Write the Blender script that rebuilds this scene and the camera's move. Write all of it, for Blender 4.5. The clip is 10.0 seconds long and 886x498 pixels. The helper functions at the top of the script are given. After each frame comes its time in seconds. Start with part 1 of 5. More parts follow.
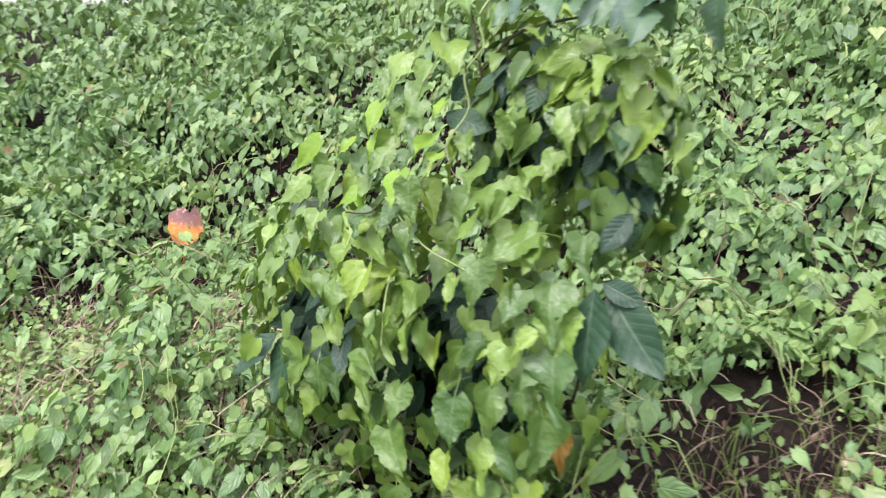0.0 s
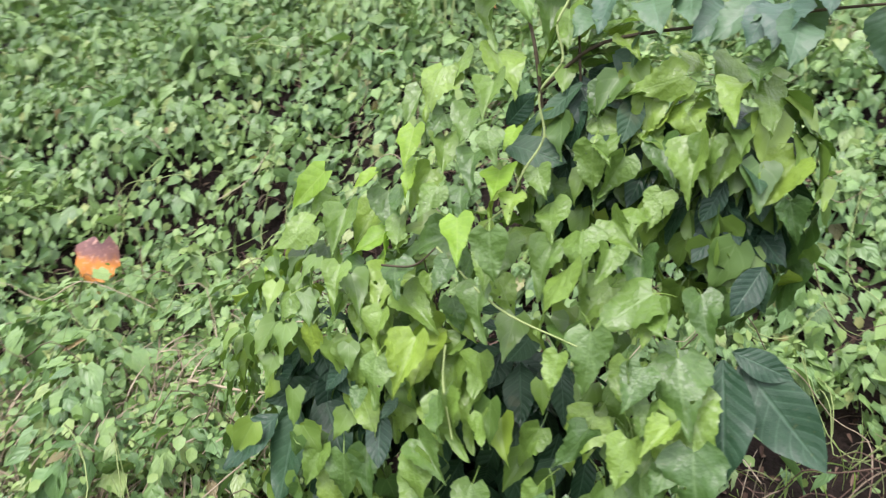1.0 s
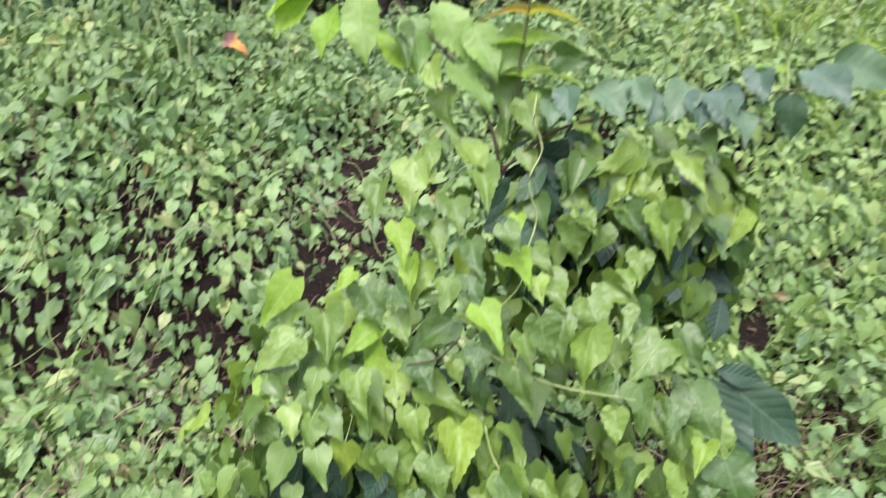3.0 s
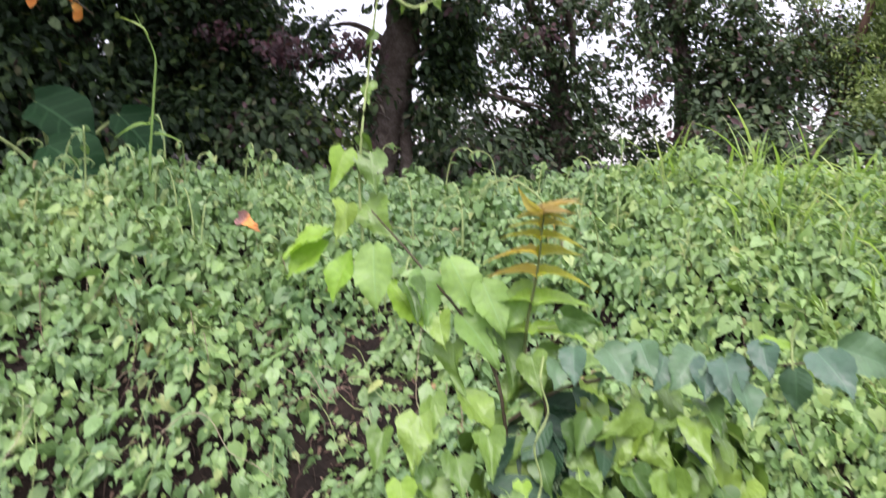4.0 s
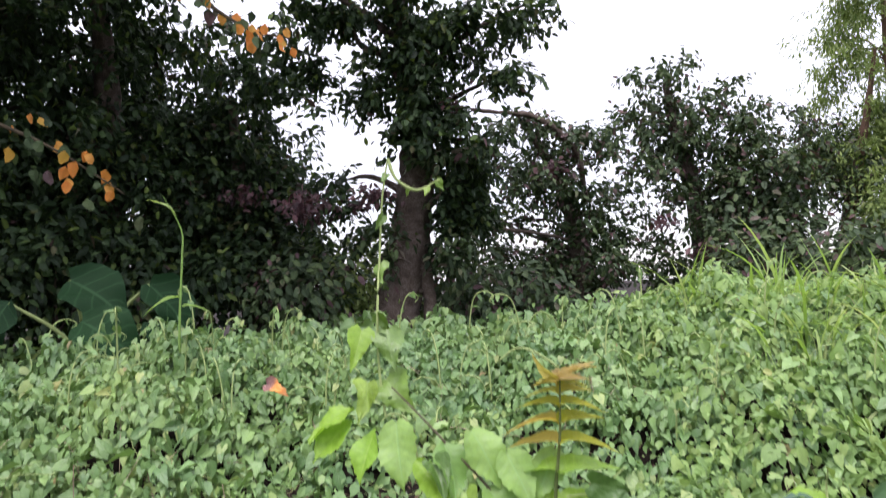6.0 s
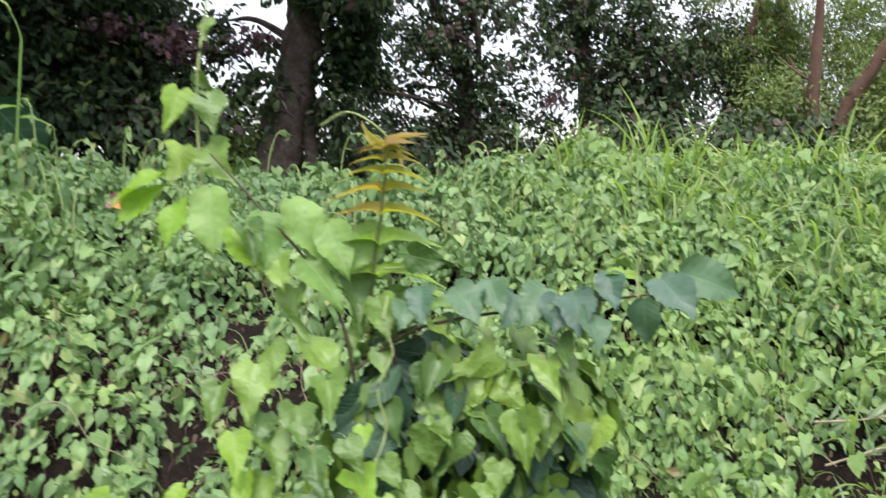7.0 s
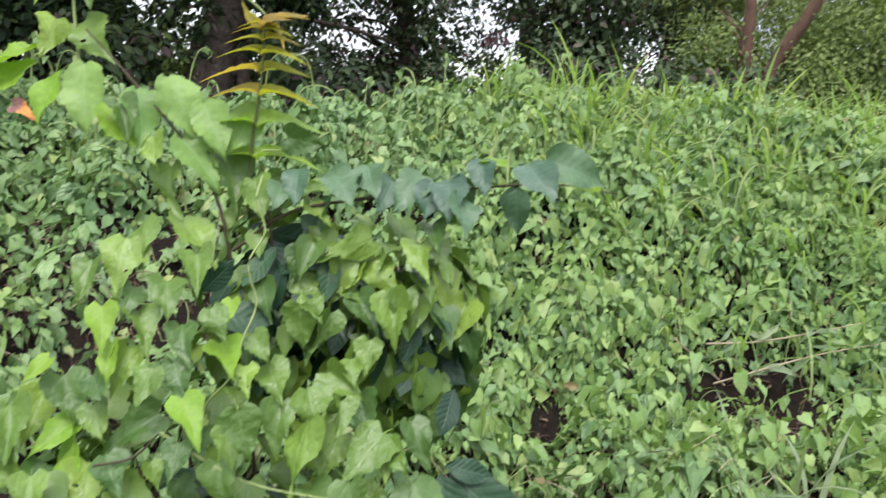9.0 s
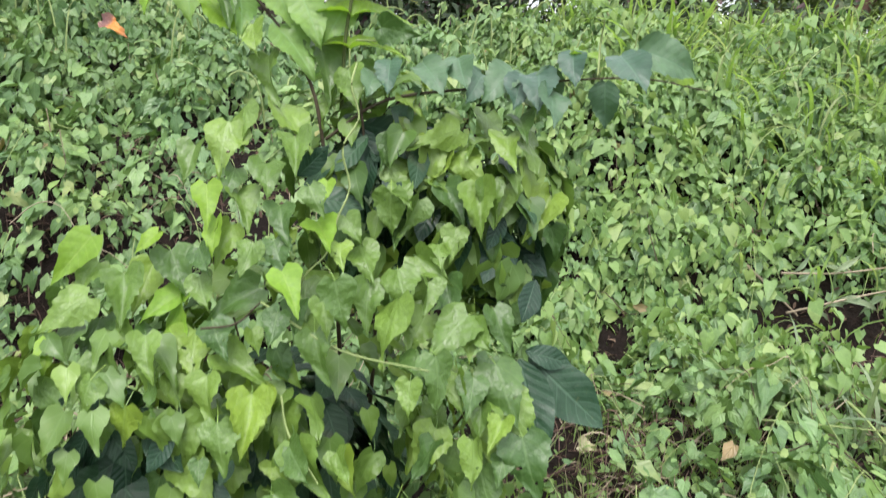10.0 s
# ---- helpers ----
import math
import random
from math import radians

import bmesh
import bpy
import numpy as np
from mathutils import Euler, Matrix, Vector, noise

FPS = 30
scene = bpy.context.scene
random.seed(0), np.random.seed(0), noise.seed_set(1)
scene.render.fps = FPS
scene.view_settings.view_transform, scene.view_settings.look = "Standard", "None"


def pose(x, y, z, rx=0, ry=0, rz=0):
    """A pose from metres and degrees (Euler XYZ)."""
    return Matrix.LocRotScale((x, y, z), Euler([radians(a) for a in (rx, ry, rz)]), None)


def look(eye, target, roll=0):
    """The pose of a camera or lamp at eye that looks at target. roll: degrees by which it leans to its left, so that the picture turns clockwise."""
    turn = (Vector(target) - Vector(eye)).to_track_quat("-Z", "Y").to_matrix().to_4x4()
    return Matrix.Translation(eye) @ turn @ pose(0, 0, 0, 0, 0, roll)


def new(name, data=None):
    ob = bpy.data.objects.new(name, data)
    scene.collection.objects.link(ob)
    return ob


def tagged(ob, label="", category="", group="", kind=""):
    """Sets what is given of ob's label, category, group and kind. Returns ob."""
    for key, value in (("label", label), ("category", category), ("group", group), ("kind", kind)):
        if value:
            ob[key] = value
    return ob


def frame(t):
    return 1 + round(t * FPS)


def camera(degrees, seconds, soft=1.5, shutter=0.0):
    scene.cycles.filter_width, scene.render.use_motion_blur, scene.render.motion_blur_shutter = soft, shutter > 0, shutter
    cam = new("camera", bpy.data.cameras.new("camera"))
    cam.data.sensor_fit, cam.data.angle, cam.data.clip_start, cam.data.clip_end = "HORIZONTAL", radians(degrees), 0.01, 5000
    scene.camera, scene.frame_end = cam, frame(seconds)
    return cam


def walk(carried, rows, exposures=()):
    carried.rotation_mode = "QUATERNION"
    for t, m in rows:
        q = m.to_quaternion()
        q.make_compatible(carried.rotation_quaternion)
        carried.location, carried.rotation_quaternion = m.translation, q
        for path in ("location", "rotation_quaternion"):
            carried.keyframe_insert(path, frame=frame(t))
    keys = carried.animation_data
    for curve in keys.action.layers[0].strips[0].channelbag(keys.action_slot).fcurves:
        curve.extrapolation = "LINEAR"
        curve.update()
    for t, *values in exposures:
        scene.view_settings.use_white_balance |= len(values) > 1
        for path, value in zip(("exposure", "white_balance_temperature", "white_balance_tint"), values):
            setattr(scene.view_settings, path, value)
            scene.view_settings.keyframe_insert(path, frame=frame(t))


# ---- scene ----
cam = camera(61.6, 10.0, 1.25, 0.6)
PATH = [
    (0, (0.085, 0.186, 1.429), (0.058, 2.086, 0.803), 0.7),
    (0.5, (-0.039, 0.341, 1.412), (0.053, 2.23, 0.762), 1.0),
    (1, (-0.161, 0.442, 1.428), (0.151, 2.317, 0.806), 2.2),
    (1.5, (-0.326, 0.462, 1.425), (0.252, 2.244, 0.727), 2.3),
    (2, (-0.384, 0.507, 1.403), (0.38, 2.243, 0.767), 6.3),
    (2.2, (-0.416, 0.564, 1.418), (0.419, 2.269, 0.789), 4.7),
    (3.3, (-0.601, 0.620, 1.590), (0.645, 2.085, 1.070), 1.5),
    (3.5, (-0.594, 0.631, 1.624), (0.675, 2.124, 1.221), 3.3),
    (4, (-0.571, 0.645, 1.709), (0.607, 2.241, 1.46), 2.2),
    (4.5, (-0.556, 0.659, 1.765), (0.573, 2.306, 1.662), 0.2),
    (5, (-0.561, 0.648, 1.8), (0.558, 2.303, 1.904), -1.2),
    (5.2, (-0.542, 0.658, 1.805), (0.591, 2.298, 1.968), -2.6),
    (6.3, (-0.58, 0.596, 1.726), (0.555, 2.242, 1.747), -2.5),
    (6.5, (-0.569, 0.603, 1.675), (0.652, 2.186, 1.602), -0.8),
    (7, (-0.459, 0.608, 1.609), (0.884, 2.073, 1.391), 1.6),
    (7.5, (-0.412, 0.598, 1.603), (0.983, 2.008, 1.345), 2.4),
    (8, (-0.391, 0.572, 1.594), (1.038, 1.932, 1.266), 3.2),
    (8.5, (-0.403, 0.538, 1.562), (1.071, 1.85, 1.239), 4.3),
    (9, (-0.412, 0.52, 1.534), (1.03, 1.86, 1.181), 4.0),
    (9.5, (-0.446, 0.529, 1.493), (0.901, 1.945, 1.065), 4.7),
    (10, (-0.462, 0.512, 1.465), (0.849, 1.933, 0.952), 4.7),
]
walk(cam, [(t, look(eye, target, roll)) for t, eye, target, roll in PATH],
     [(0.0, 0.97, 6350, 22), (0.5, 0.86, 6350, 21), (2.0, 0.83, 6350, 20), (3.5, 0.9, 6350, 24), (4.0, 0.8, 6350, 23), (4.5, 0.84, 6350, 25), (5.0, 0.86, 6350, 26),
      (6.5, 0.58, 6350, 17), (7.0, 0.66, 6400, 14), (8.5, 0.62, 6400, 14), (9.5, 0.58, 6400, 14), (10.0, 0.66, 6400, 14)])

# ---- light ----
world = bpy.data.worlds.new("overcast_sky")
scene.world = world
world.use_nodes = True
wt = world.node_tree
wt.nodes.clear()
sky = wt.nodes.new("ShaderNodeTexSky")
sky.sky_type = "NISHITA"
sky.sun_disc = False
sky.sun_elevation, sky.sun_rotation = radians(64), radians(234)
sky_light = wt.nodes.new("ShaderNodeBackground")
sky_light.inputs["Strength"].default_value = 0.05
cloud_light = wt.nodes.new("ShaderNodeBackground")
cloud_light.inputs["Color"].default_value = (0.97, 0.97, 1.0, 1)
# an overcast sky is about three times as bright overhead as at the horizon
sky_way = wt.nodes.new("ShaderNodeTexCoord")
sky_axes = wt.nodes.new("ShaderNodeSeparateXYZ")
sky_rise = wt.nodes.new("ShaderNodeMath")
sky_rise.operation = "MULTIPLY_ADD"
sky_rise.use_clamp = False
sky_rise.inputs[1].default_value, sky_rise.inputs[2].default_value = 1.3, 0.52
wt.links.new(sky_way.outputs["Generated"], sky_axes.inputs[0])
wt.links.new(sky_axes.outputs[2], sky_rise.inputs[0])
wt.links.new(sky_rise.outputs[0], cloud_light.inputs["Strength"])
both = wt.nodes.new("ShaderNodeAddShader")
world_out = wt.nodes.new("ShaderNodeOutputWorld")
wt.links.new(sky.outputs[0], sky_light.inputs["Color"])
wt.links.new(sky_light.outputs[0], both.inputs[0])
wt.links.new(cloud_light.outputs[0], both.inputs[1])
wt.links.new(both.outputs[0], world_out.inputs["Surface"])

sun = new("sun", bpy.data.lights.new("sun", "SUN"))
sun.data.energy, sun.data.angle, sun.data.color = 2.2, radians(28), (1.0, 0.96, 0.9)
sun.matrix_world = look((-3.16, -2.3, 8.0), (0, 0, 0))


# ---- materials ----
def nodes_of(name):
    m = bpy.data.materials.new(name)
    m.use_nodes = True
    nt = m.node_tree
    nt.nodes.clear()
    return m, nt, nt.nodes.new("ShaderNodeOutputMaterial")


def math_node(nt, op, a, b=None, c=None):
    n = nt.nodes.new("ShaderNodeMath")
    n.operation = op
    for i, v in enumerate((a, b, c)):
        if v is None:
            continue
        if isinstance(v, (int, float)):
            n.inputs[i].default_value = v
        else:
            nt.links.new(v, n.inputs[i])
    return n.outputs[0]


def step_node(nt, value, lo, hi, out_lo=0.0, out_hi=1.0):
    n = nt.nodes.new("ShaderNodeMapRange")
    n.interpolation_type = "SMOOTHSTEP"
    nt.links.new(value, n.inputs[0])
    for i, v in enumerate((lo, hi, out_lo, out_hi)):
        n.inputs[i + 1].default_value = v
    return n.outputs[0]


def mix_node(nt, fac, a, b, blend="MIX"):
    n = nt.nodes.new("ShaderNodeMix")
    n.data_type, n.blend_type = "RGBA", blend
    for sock, v in ((n.inputs[0], fac), (n.inputs[6], a), (n.inputs[7], b)):
        if isinstance(v, (int, float)):
            sock.default_value = v
        elif isinstance(v, tuple):
            sock.default_value = (*v, 1)
        else:
            nt.links.new(v, sock)
    return n.outputs[2]


def ramp_node(nt, fac, colours):
    n = nt.nodes.new("ShaderNodeValToRGB")
    e = n.color_ramp.elements
    while len(e) < len(colours):
        e.new(0.5)
    for i, (pos, col) in enumerate(colours):
        e[i].position = pos
        e[i].color = (*col, 1)
    nt.links.new(fac, n.inputs[0])
    return n.outputs[0]


def noise_node(nt, scale, detail=3.0, rough=0.6, coord="Object"):
    tc = nt.nodes.new("ShaderNodeTexCoord")
    n = nt.nodes.new("ShaderNodeTexNoise")
    n.inputs["Scale"].default_value, n.inputs["Detail"].default_value, n.inputs["Roughness"].default_value = scale, detail, rough
    nt.links.new(tc.outputs[coord], n.inputs["Vector"])
    return n.outputs["Fac"]


def finish(nt, out, colour, rough, bump=None, bump_strength=0.3, bump_distance=0.002, spec=0.4, through_leaf=0.0, through_colour=None):
    p = nt.nodes.new("ShaderNodeBsdfPrincipled")
    nt.links.new(colour, p.inputs["Base Color"])
    if isinstance(rough, (int, float)):
        p.inputs["Roughness"].default_value = rough
    else:
        nt.links.new(rough, p.inputs["Roughness"])
    p.inputs["Specular IOR Level"].default_value = spec
    if bump is not None:
        b = nt.nodes.new("ShaderNodeBump")
        b.inputs["Strength"].default_value, b.inputs["Distance"].default_value = bump_strength, bump_distance
        nt.links.new(bump, b.inputs["Height"])
        nt.links.new(b.outputs[0], p.inputs["Normal"])
    if through_leaf > 0:
        t = nt.nodes.new("ShaderNodeBsdfTranslucent")
        nt.links.new(mix_node(nt, 1.0, colour, through_colour or (1.15, 1.2, 0.6), "MULTIPLY"), t.inputs["Color"])
        m = nt.nodes.new("ShaderNodeMixShader")
        m.inputs[0].default_value = through_leaf
        nt.links.new(p.outputs[0], m.inputs[1])
        nt.links.new(t.outputs[0], m.inputs[2])
        nt.links.new(m.outputs[0], out.inputs["Surface"])
    else:
        nt.links.new(p.outputs[0], out.inputs["Surface"])


def leaf_material(name, colours, veins=5.0, slope=1.6, vein_colour=(0.3, 0.45, 0.15), vein_mix=0.35, rough=0.42, spec=0.45,
                  through_leaf=0.3, blotch=0.12, blotch_colour=(0.25, 0.2, 0.06), bump=0.8, grain=55.0, crumpled=False, patches=0.0):
    """A leaf: midrib and side veins along its length, a tone of its own for each leaf, fine mottling and a few dry spots."""
    m, nt, out = nodes_of(name)
    tc = nt.nodes.new("ShaderNodeTexCoord")
    sep = nt.nodes.new("ShaderNodeSeparateXYZ")
    nt.links.new(tc.outputs["UV"], sep.inputs[0])
    across = math_node(nt, "ABSOLUTE", math_node(nt, "MULTIPLY_ADD", sep.outputs[0], 2.0, -1.0))
    along = sep.outputs[1]
    mid = step_node(nt, across, 0.02, 0.09, 1.0, 0.0)
    saw = math_node(nt, "FRACT", math_node(nt, "SUBTRACT", math_node(nt, "MULTIPLY", along, veins), math_node(nt, "MULTIPLY", across, slope)))
    ridge = math_node(nt, "ABSOLUTE", math_node(nt, "MULTIPLY_ADD", saw, 2.0, -1.0))
    side = math_node(nt, "MULTIPLY", step_node(nt, ridge, 0.76, 0.97), 0.6)
    vein = math_node(nt, "MAXIMUM", mid, side)
    geo = nt.nodes.new("ShaderNodeNewGeometry")
    info = nt.nodes.new("ShaderNodeObjectInfo")
    own = math_node(nt, "FRACT", math_node(nt, "ADD", geo.outputs["Random Per Island"], info.outputs["Random"]))
    colour = ramp_node(nt, own, colours)
    fine = noise_node(nt, grain, 4.0, 0.65)
    colour = mix_node(nt, 1.0, colour, ramp_node(nt, fine, [(0.25, (0.8, 0.81, 0.78)), (0.75, (1.17, 1.15, 1.12))]), "MULTIPLY")
    if patches > 0:
        # stands of paler, yellower growth beside older, bluer ones
        stand = noise_node(nt, patches, 6.0, 0.72)
        colour = mix_node(nt, 1.0, colour, ramp_node(nt, stand, [(0.3, (0.72, 0.84, 1.0)), (0.5, (1.03, 1.04, 1.12)), (0.7, (1.42, 1.27, 1.25))]), "MULTIPLY")
    colour = mix_node(nt, math_node(nt, "MULTIPLY", vein, vein_mix), colour, vein_colour)
    spots = step_node(nt, noise_node(nt, grain * 2.4, 2.0, 0.5), 0.66, 0.72, 0.0, blotch)
    colour = mix_node(nt, spots, colour, blotch_colour)
    if crumpled:
        # soft blisters between the veins
        blister = noise_node(nt, grain * 0.75, 2.0, 0.5)
        height = math_node(nt, "MULTIPLY_ADD", blister, 5.0, math_node(nt, "MULTIPLY", math_node(nt, "MAXIMUM", mid, math_node(nt, "MULTIPLY", side, 0.5)), -0.5))
    else:
        height = math_node(nt, "SUBTRACT", math_node(nt, "MULTIPLY", ridge, -0.5), math_node(nt, "MULTIPLY", mid, 0.8))
    height = math_node(nt, "MULTIPLY_ADD", fine, 1.3, height)
    finish(nt, out, colour, step_node(nt, fine, 0.25, 0.75, rough - 0.1, rough + 0.16), height, bump, 0.003, spec, through_leaf)
    return m


def plain_material(name, colours, scale=20.0, rough=0.8, bump=0.5, distance=0.004, spec=0.3, through_leaf=0.0, islands=False, through_colour=None):
    m, nt, out = nodes_of(name)
    coarse = noise_node(nt, scale, 6.0, 0.65)
    fine = noise_node(nt, scale * 6.0, 3.0, 0.6)
    value = math_node(nt, "MULTIPLY_ADD", fine, 0.45, math_node(nt, "MULTIPLY", coarse, 0.6))
    if islands:
        geo = nt.nodes.new("ShaderNodeNewGeometry")
        value = math_node(nt, "MULTIPLY_ADD", value, 0.4, math_node(nt, "MULTIPLY", geo.outputs["Random Per Island"], 0.6))
    colour = ramp_node(nt, value, colours)
    finish(nt, out, colour, rough, value, bump, distance, spec, through_leaf, through_colour)
    return m


VINE_LEAF = leaf_material("vine_leaf", [(0.0, (0.054, 0.12, 0.028)), (0.35, (0.097, 0.18, 0.034)), (0.7, (0.14, 0.24, 0.04)), (0.93, (0.183, 0.29, 0.046)), (1.0, (0.215, 0.325, 0.04))],
                          veins=3.2, slope=1.3, vein_colour=(0.24, 0.36, 0.14), vein_mix=0.16, rough=0.38, spec=0.5, through_leaf=0.18, bump=0.24, grain=9.0, crumpled=True)
COVER_LEAF = leaf_material("ground_vine_leaf", [(0.0, (0.088, 0.17, 0.056)), (0.3, (0.118, 0.215, 0.066)), (0.6, (0.146, 0.255, 0.077)), (0.94, (0.178, 0.292, 0.09)), (0.992, (0.25, 0.31, 0.10)), (1.0, (0.24, 0.17, 0.08))],
                           veins=3.4, slope=1.9, vein_colour=(0.3, 0.40, 0.2), vein_mix=0.13, rough=0.36, spec=0.5, through_leaf=0.2, bump=0.5, patches=1.9)
YOUNG_LEAF = leaf_material("young_yellow_leaf", [(0.0, (0.18, 0.33, 0.035)), (0.5, (0.24, 0.39, 0.04)), (1.0, (0.22, 0.40, 0.05))], veins=6, slope=1.2, vein_colour=(0.4, 0.52, 0.15), vein_mix=0.2, through_leaf=0.4, bump=0.25, grain=9.0)
SHOOT_LEAF = leaf_material("bronze_shoot_leaf", [(0.0, (0.36, 0.37, 0.03)), (0.5, (0.44, 0.44, 0.045)), (0.8, (0.50, 0.38, 0.08)), (1.0, (0.34, 0.44, 0.06))], veins=9, slope=1.0,
                           vein_colour=(0.6, 0.5, 0.1), through_leaf=0.5, blotch=0.2)
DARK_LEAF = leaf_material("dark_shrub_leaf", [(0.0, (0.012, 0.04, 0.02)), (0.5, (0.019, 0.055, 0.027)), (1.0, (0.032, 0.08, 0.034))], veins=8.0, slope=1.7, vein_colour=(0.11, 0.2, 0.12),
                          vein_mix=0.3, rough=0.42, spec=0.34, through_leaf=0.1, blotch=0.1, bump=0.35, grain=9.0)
ARM_LEAF = leaf_material("bluish_shrub_leaf", [(0.0, (0.045, 0.10, 0.065)), (0.5, (0.062, 0.13, 0.078)), (1.0, (0.085, 0.165, 0.075))], veins=8.0, slope=1.5, vein_colour=(0.12, 0.24, 0.13),
                         vein_mix=0.25, rough=0.45, spec=0.5, through_leaf=0.2, bump=0.2, grain=8.0)
PALE_LEAF = leaf_material("soft_green_leaf", [(0.0, (0.13, 0.25, 0.055)), (1.0, (0.22, 0.36, 0.09))], veins=8.0, slope=1.4, vein_colour=(0.2, 0.36, 0.14), rough=0.46, spec=0.45, through_leaf=0.3, bump=0.2, grain=8.0)
# shade is put into these near-black tones; paler leaves imitate light shining through
TREE_LEAF = leaf_material("shade_dark_tree_leaf", [(0.0, (0.013, 0.026, 0.013)), (0.5, (0.024, 0.048, 0.02)), (0.88, (0.046, 0.085, 0.028)), (0.96, (0.10, 0.15, 0.03)), (1.0, (0.065, 0.034, 0.04))], veins=7, slope=1.4, vein_mix=0.12,
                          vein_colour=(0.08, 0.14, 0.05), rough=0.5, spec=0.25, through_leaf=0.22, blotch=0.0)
MID_LEAF = leaf_material("clad_tree_leaf", [(0.0, (0.026, 0.046, 0.022)), (0.5, (0.042, 0.075, 0.03)), (0.85, (0.08, 0.12, 0.045)), (0.95, (0.085, 0.05, 0.055)), (1.0, (0.125, 0.065, 0.07))], veins=7, slope=1.4,
                         vein_mix=0.12, vein_colour=(0.08, 0.14, 0.05), rough=0.5, spec=0.3, through_leaf=0.15, blotch=0.0)
LIGHT_TREE_LEAF = leaf_material("light_tree_leaf", [(0.0, (0.10, 0.16, 0.045)), (0.5, (0.17, 0.24, 0.07)), (1.0, (0.26, 0.33, 0.12))], veins=7, slope=1.4, vein_mix=0.1, rough=0.5, spec=0.3, through_leaf=0.35, blotch=0.0)
RUST_LEAF = leaf_material("orange_dying_leaf", [(0.0, (0.62, 0.20, 0.03)), (0.5, (0.70, 0.27, 0.05)), (1.0, (0.55, 0.33, 0.05))], veins=7, slope=1.4, vein_colour=(0.5, 0.3, 0.1), vein_mix=0.2, through_leaf=0.35, blotch=0.4, rough=0.6)
PURPLE_LEAF = leaf_material("purple_vine_leaf", [(0.0, (0.035, 0.012, 0.02)), (0.6, (0.065, 0.022, 0.034)), (1.0, (0.12, 0.05, 0.06))], veins=5, slope=1.4, vein_mix=0.1, through_leaf=0.2, blotch=0.0)
EAR_LEAF = leaf_material("elephant_ear_leaf", [(0.0, (0.007, 0.027, 0.01)), (1.0, (0.012, 0.042, 0.014))], veins=5.0, slope=1.3, vein_colour=(0.06, 0.14, 0.06), vein_mix=0.3, rough=0.6, spec=0.12, through_leaf=0.06, bump=0.4)
SPRIG_LEAF = leaf_material("small_weed_leaf", [(0.0, (0.15, 0.26, 0.08)), (0.6, (0.205, 0.33, 0.10)), (1.0, (0.27, 0.37, 0.125))], veins=4, slope=1.4, vein_mix=0.15, rough=0.45, through_leaf=0.3, bump=0.2)
GRASS_BLADE = leaf_material("grass_blade", [(0.0, (0.2, 0.33, 0.08)), (0.5, (0.28, 0.44, 0.12)), (0.8, (0.36, 0.5, 0.18)), (1.0, (0.45, 0.52, 0.28))], veins=0.5, slope=3.0, vein_mix=0.3, rough=0.5, through_leaf=0.45)

LYING_GRASS = leaf_material("grey_green_grass", [(0.0, (0.2, 0.3, 0.17)), (1.0, (0.34, 0.42, 0.26))], veins=0.5, slope=3.0, vein_mix=0.2, rough=0.5, through_leaf=0.3)


def dead_leaf_material():
    """Orange blade with a burnt purple-brown stalk end and pale patches."""
    m, nt, out = nodes_of("dead_orange_leaf")
    tc = nt.nodes.new("ShaderNodeTexCoord")
    sep = nt.nodes.new("ShaderNodeSeparateXYZ")
    nt.links.new(tc.outputs["UV"], sep.inputs[0])
    fine = noise_node(nt, 6.0, 4.0, 0.6)
    along = math_node(nt, "MULTIPLY_ADD", fine, 0.3, math_node(nt, "SUBTRACT", sep.outputs[1], 0.15))
    colour = ramp_node(nt, along, [(0.0, (0.17, 0.09, 0.09)), (0.2, (0.26, 0.13, 0.11)), (0.34, (0.72, 0.27, 0.06)), (0.6, (0.78, 0.33, 0.09)), (0.85, (0.70, 0.30, 0.14)), (1.0, (0.5, 0.2, 0.1))])
    colour = mix_node(nt, step_node(nt, noise_node(nt, 14.0), 0.55, 0.68, 0.0, 0.6), colour, (0.75, 0.45, 0.33))
    finish(nt, out, colour, 0.6, fine, 0.6, 0.01, 0.3, 0.25)
    return m


DEAD_LEAF = dead_leaf_material()
WITHERED_LEAF = leaf_material("withered_leaf", [(0.0, (0.32, 0.17, 0.035)), (1.0, (0.42, 0.25, 0.05))], veins=5, slope=1.5, vein_colour=(0.22, 0.12, 0.04), vein_mix=0.4, rough=0.6, through_leaf=0.25, blotch=0.7, blotch_colour=(0.12, 0.06, 0.03), bump=0.5, grain=8.0)
BLEACHED_LEAF = leaf_material("bleached_leaf", [(0.0, (0.45, 0.43, 0.26)), (1.0, (0.55, 0.52, 0.34))], veins=5, slope=1.5, vein_colour=(0.35, 0.3, 0.18), vein_mix=0.3, rough=0.6, through_leaf=0.25, blotch=0.5, bump=0.5, grain=8.0)
VINE_STEM = plain_material("vine_stem", [(0.2, (0.16, 0.23, 0.07)), (0.8, (0.30, 0.36, 0.14))], 40, 0.6)
OLIVE_STEM = plain_material("olive_stem", [(0.2, (0.05, 0.07, 0.02)), (0.8, (0.11, 0.14, 0.04))], 40, 0.65)
BROWN_STEM = plain_material("brown_stem", [(0.2, (0.03, 0.024, 0.015)), (0.8, (0.085, 0.065, 0.035))], 40, 0.75)
STRAW = plain_material("dry_straw", [(0.2, (0.19, 0.145, 0.095)), (0.8, (0.42, 0.35, 0.24))], 30, 0.7, islands=True)
RED_STEM = plain_material("dead_red_brown_stem", [(0.2, (0.06, 0.035, 0.025)), (0.8, (0.17, 0.11, 0.08))], 30, 0.8, islands=True)
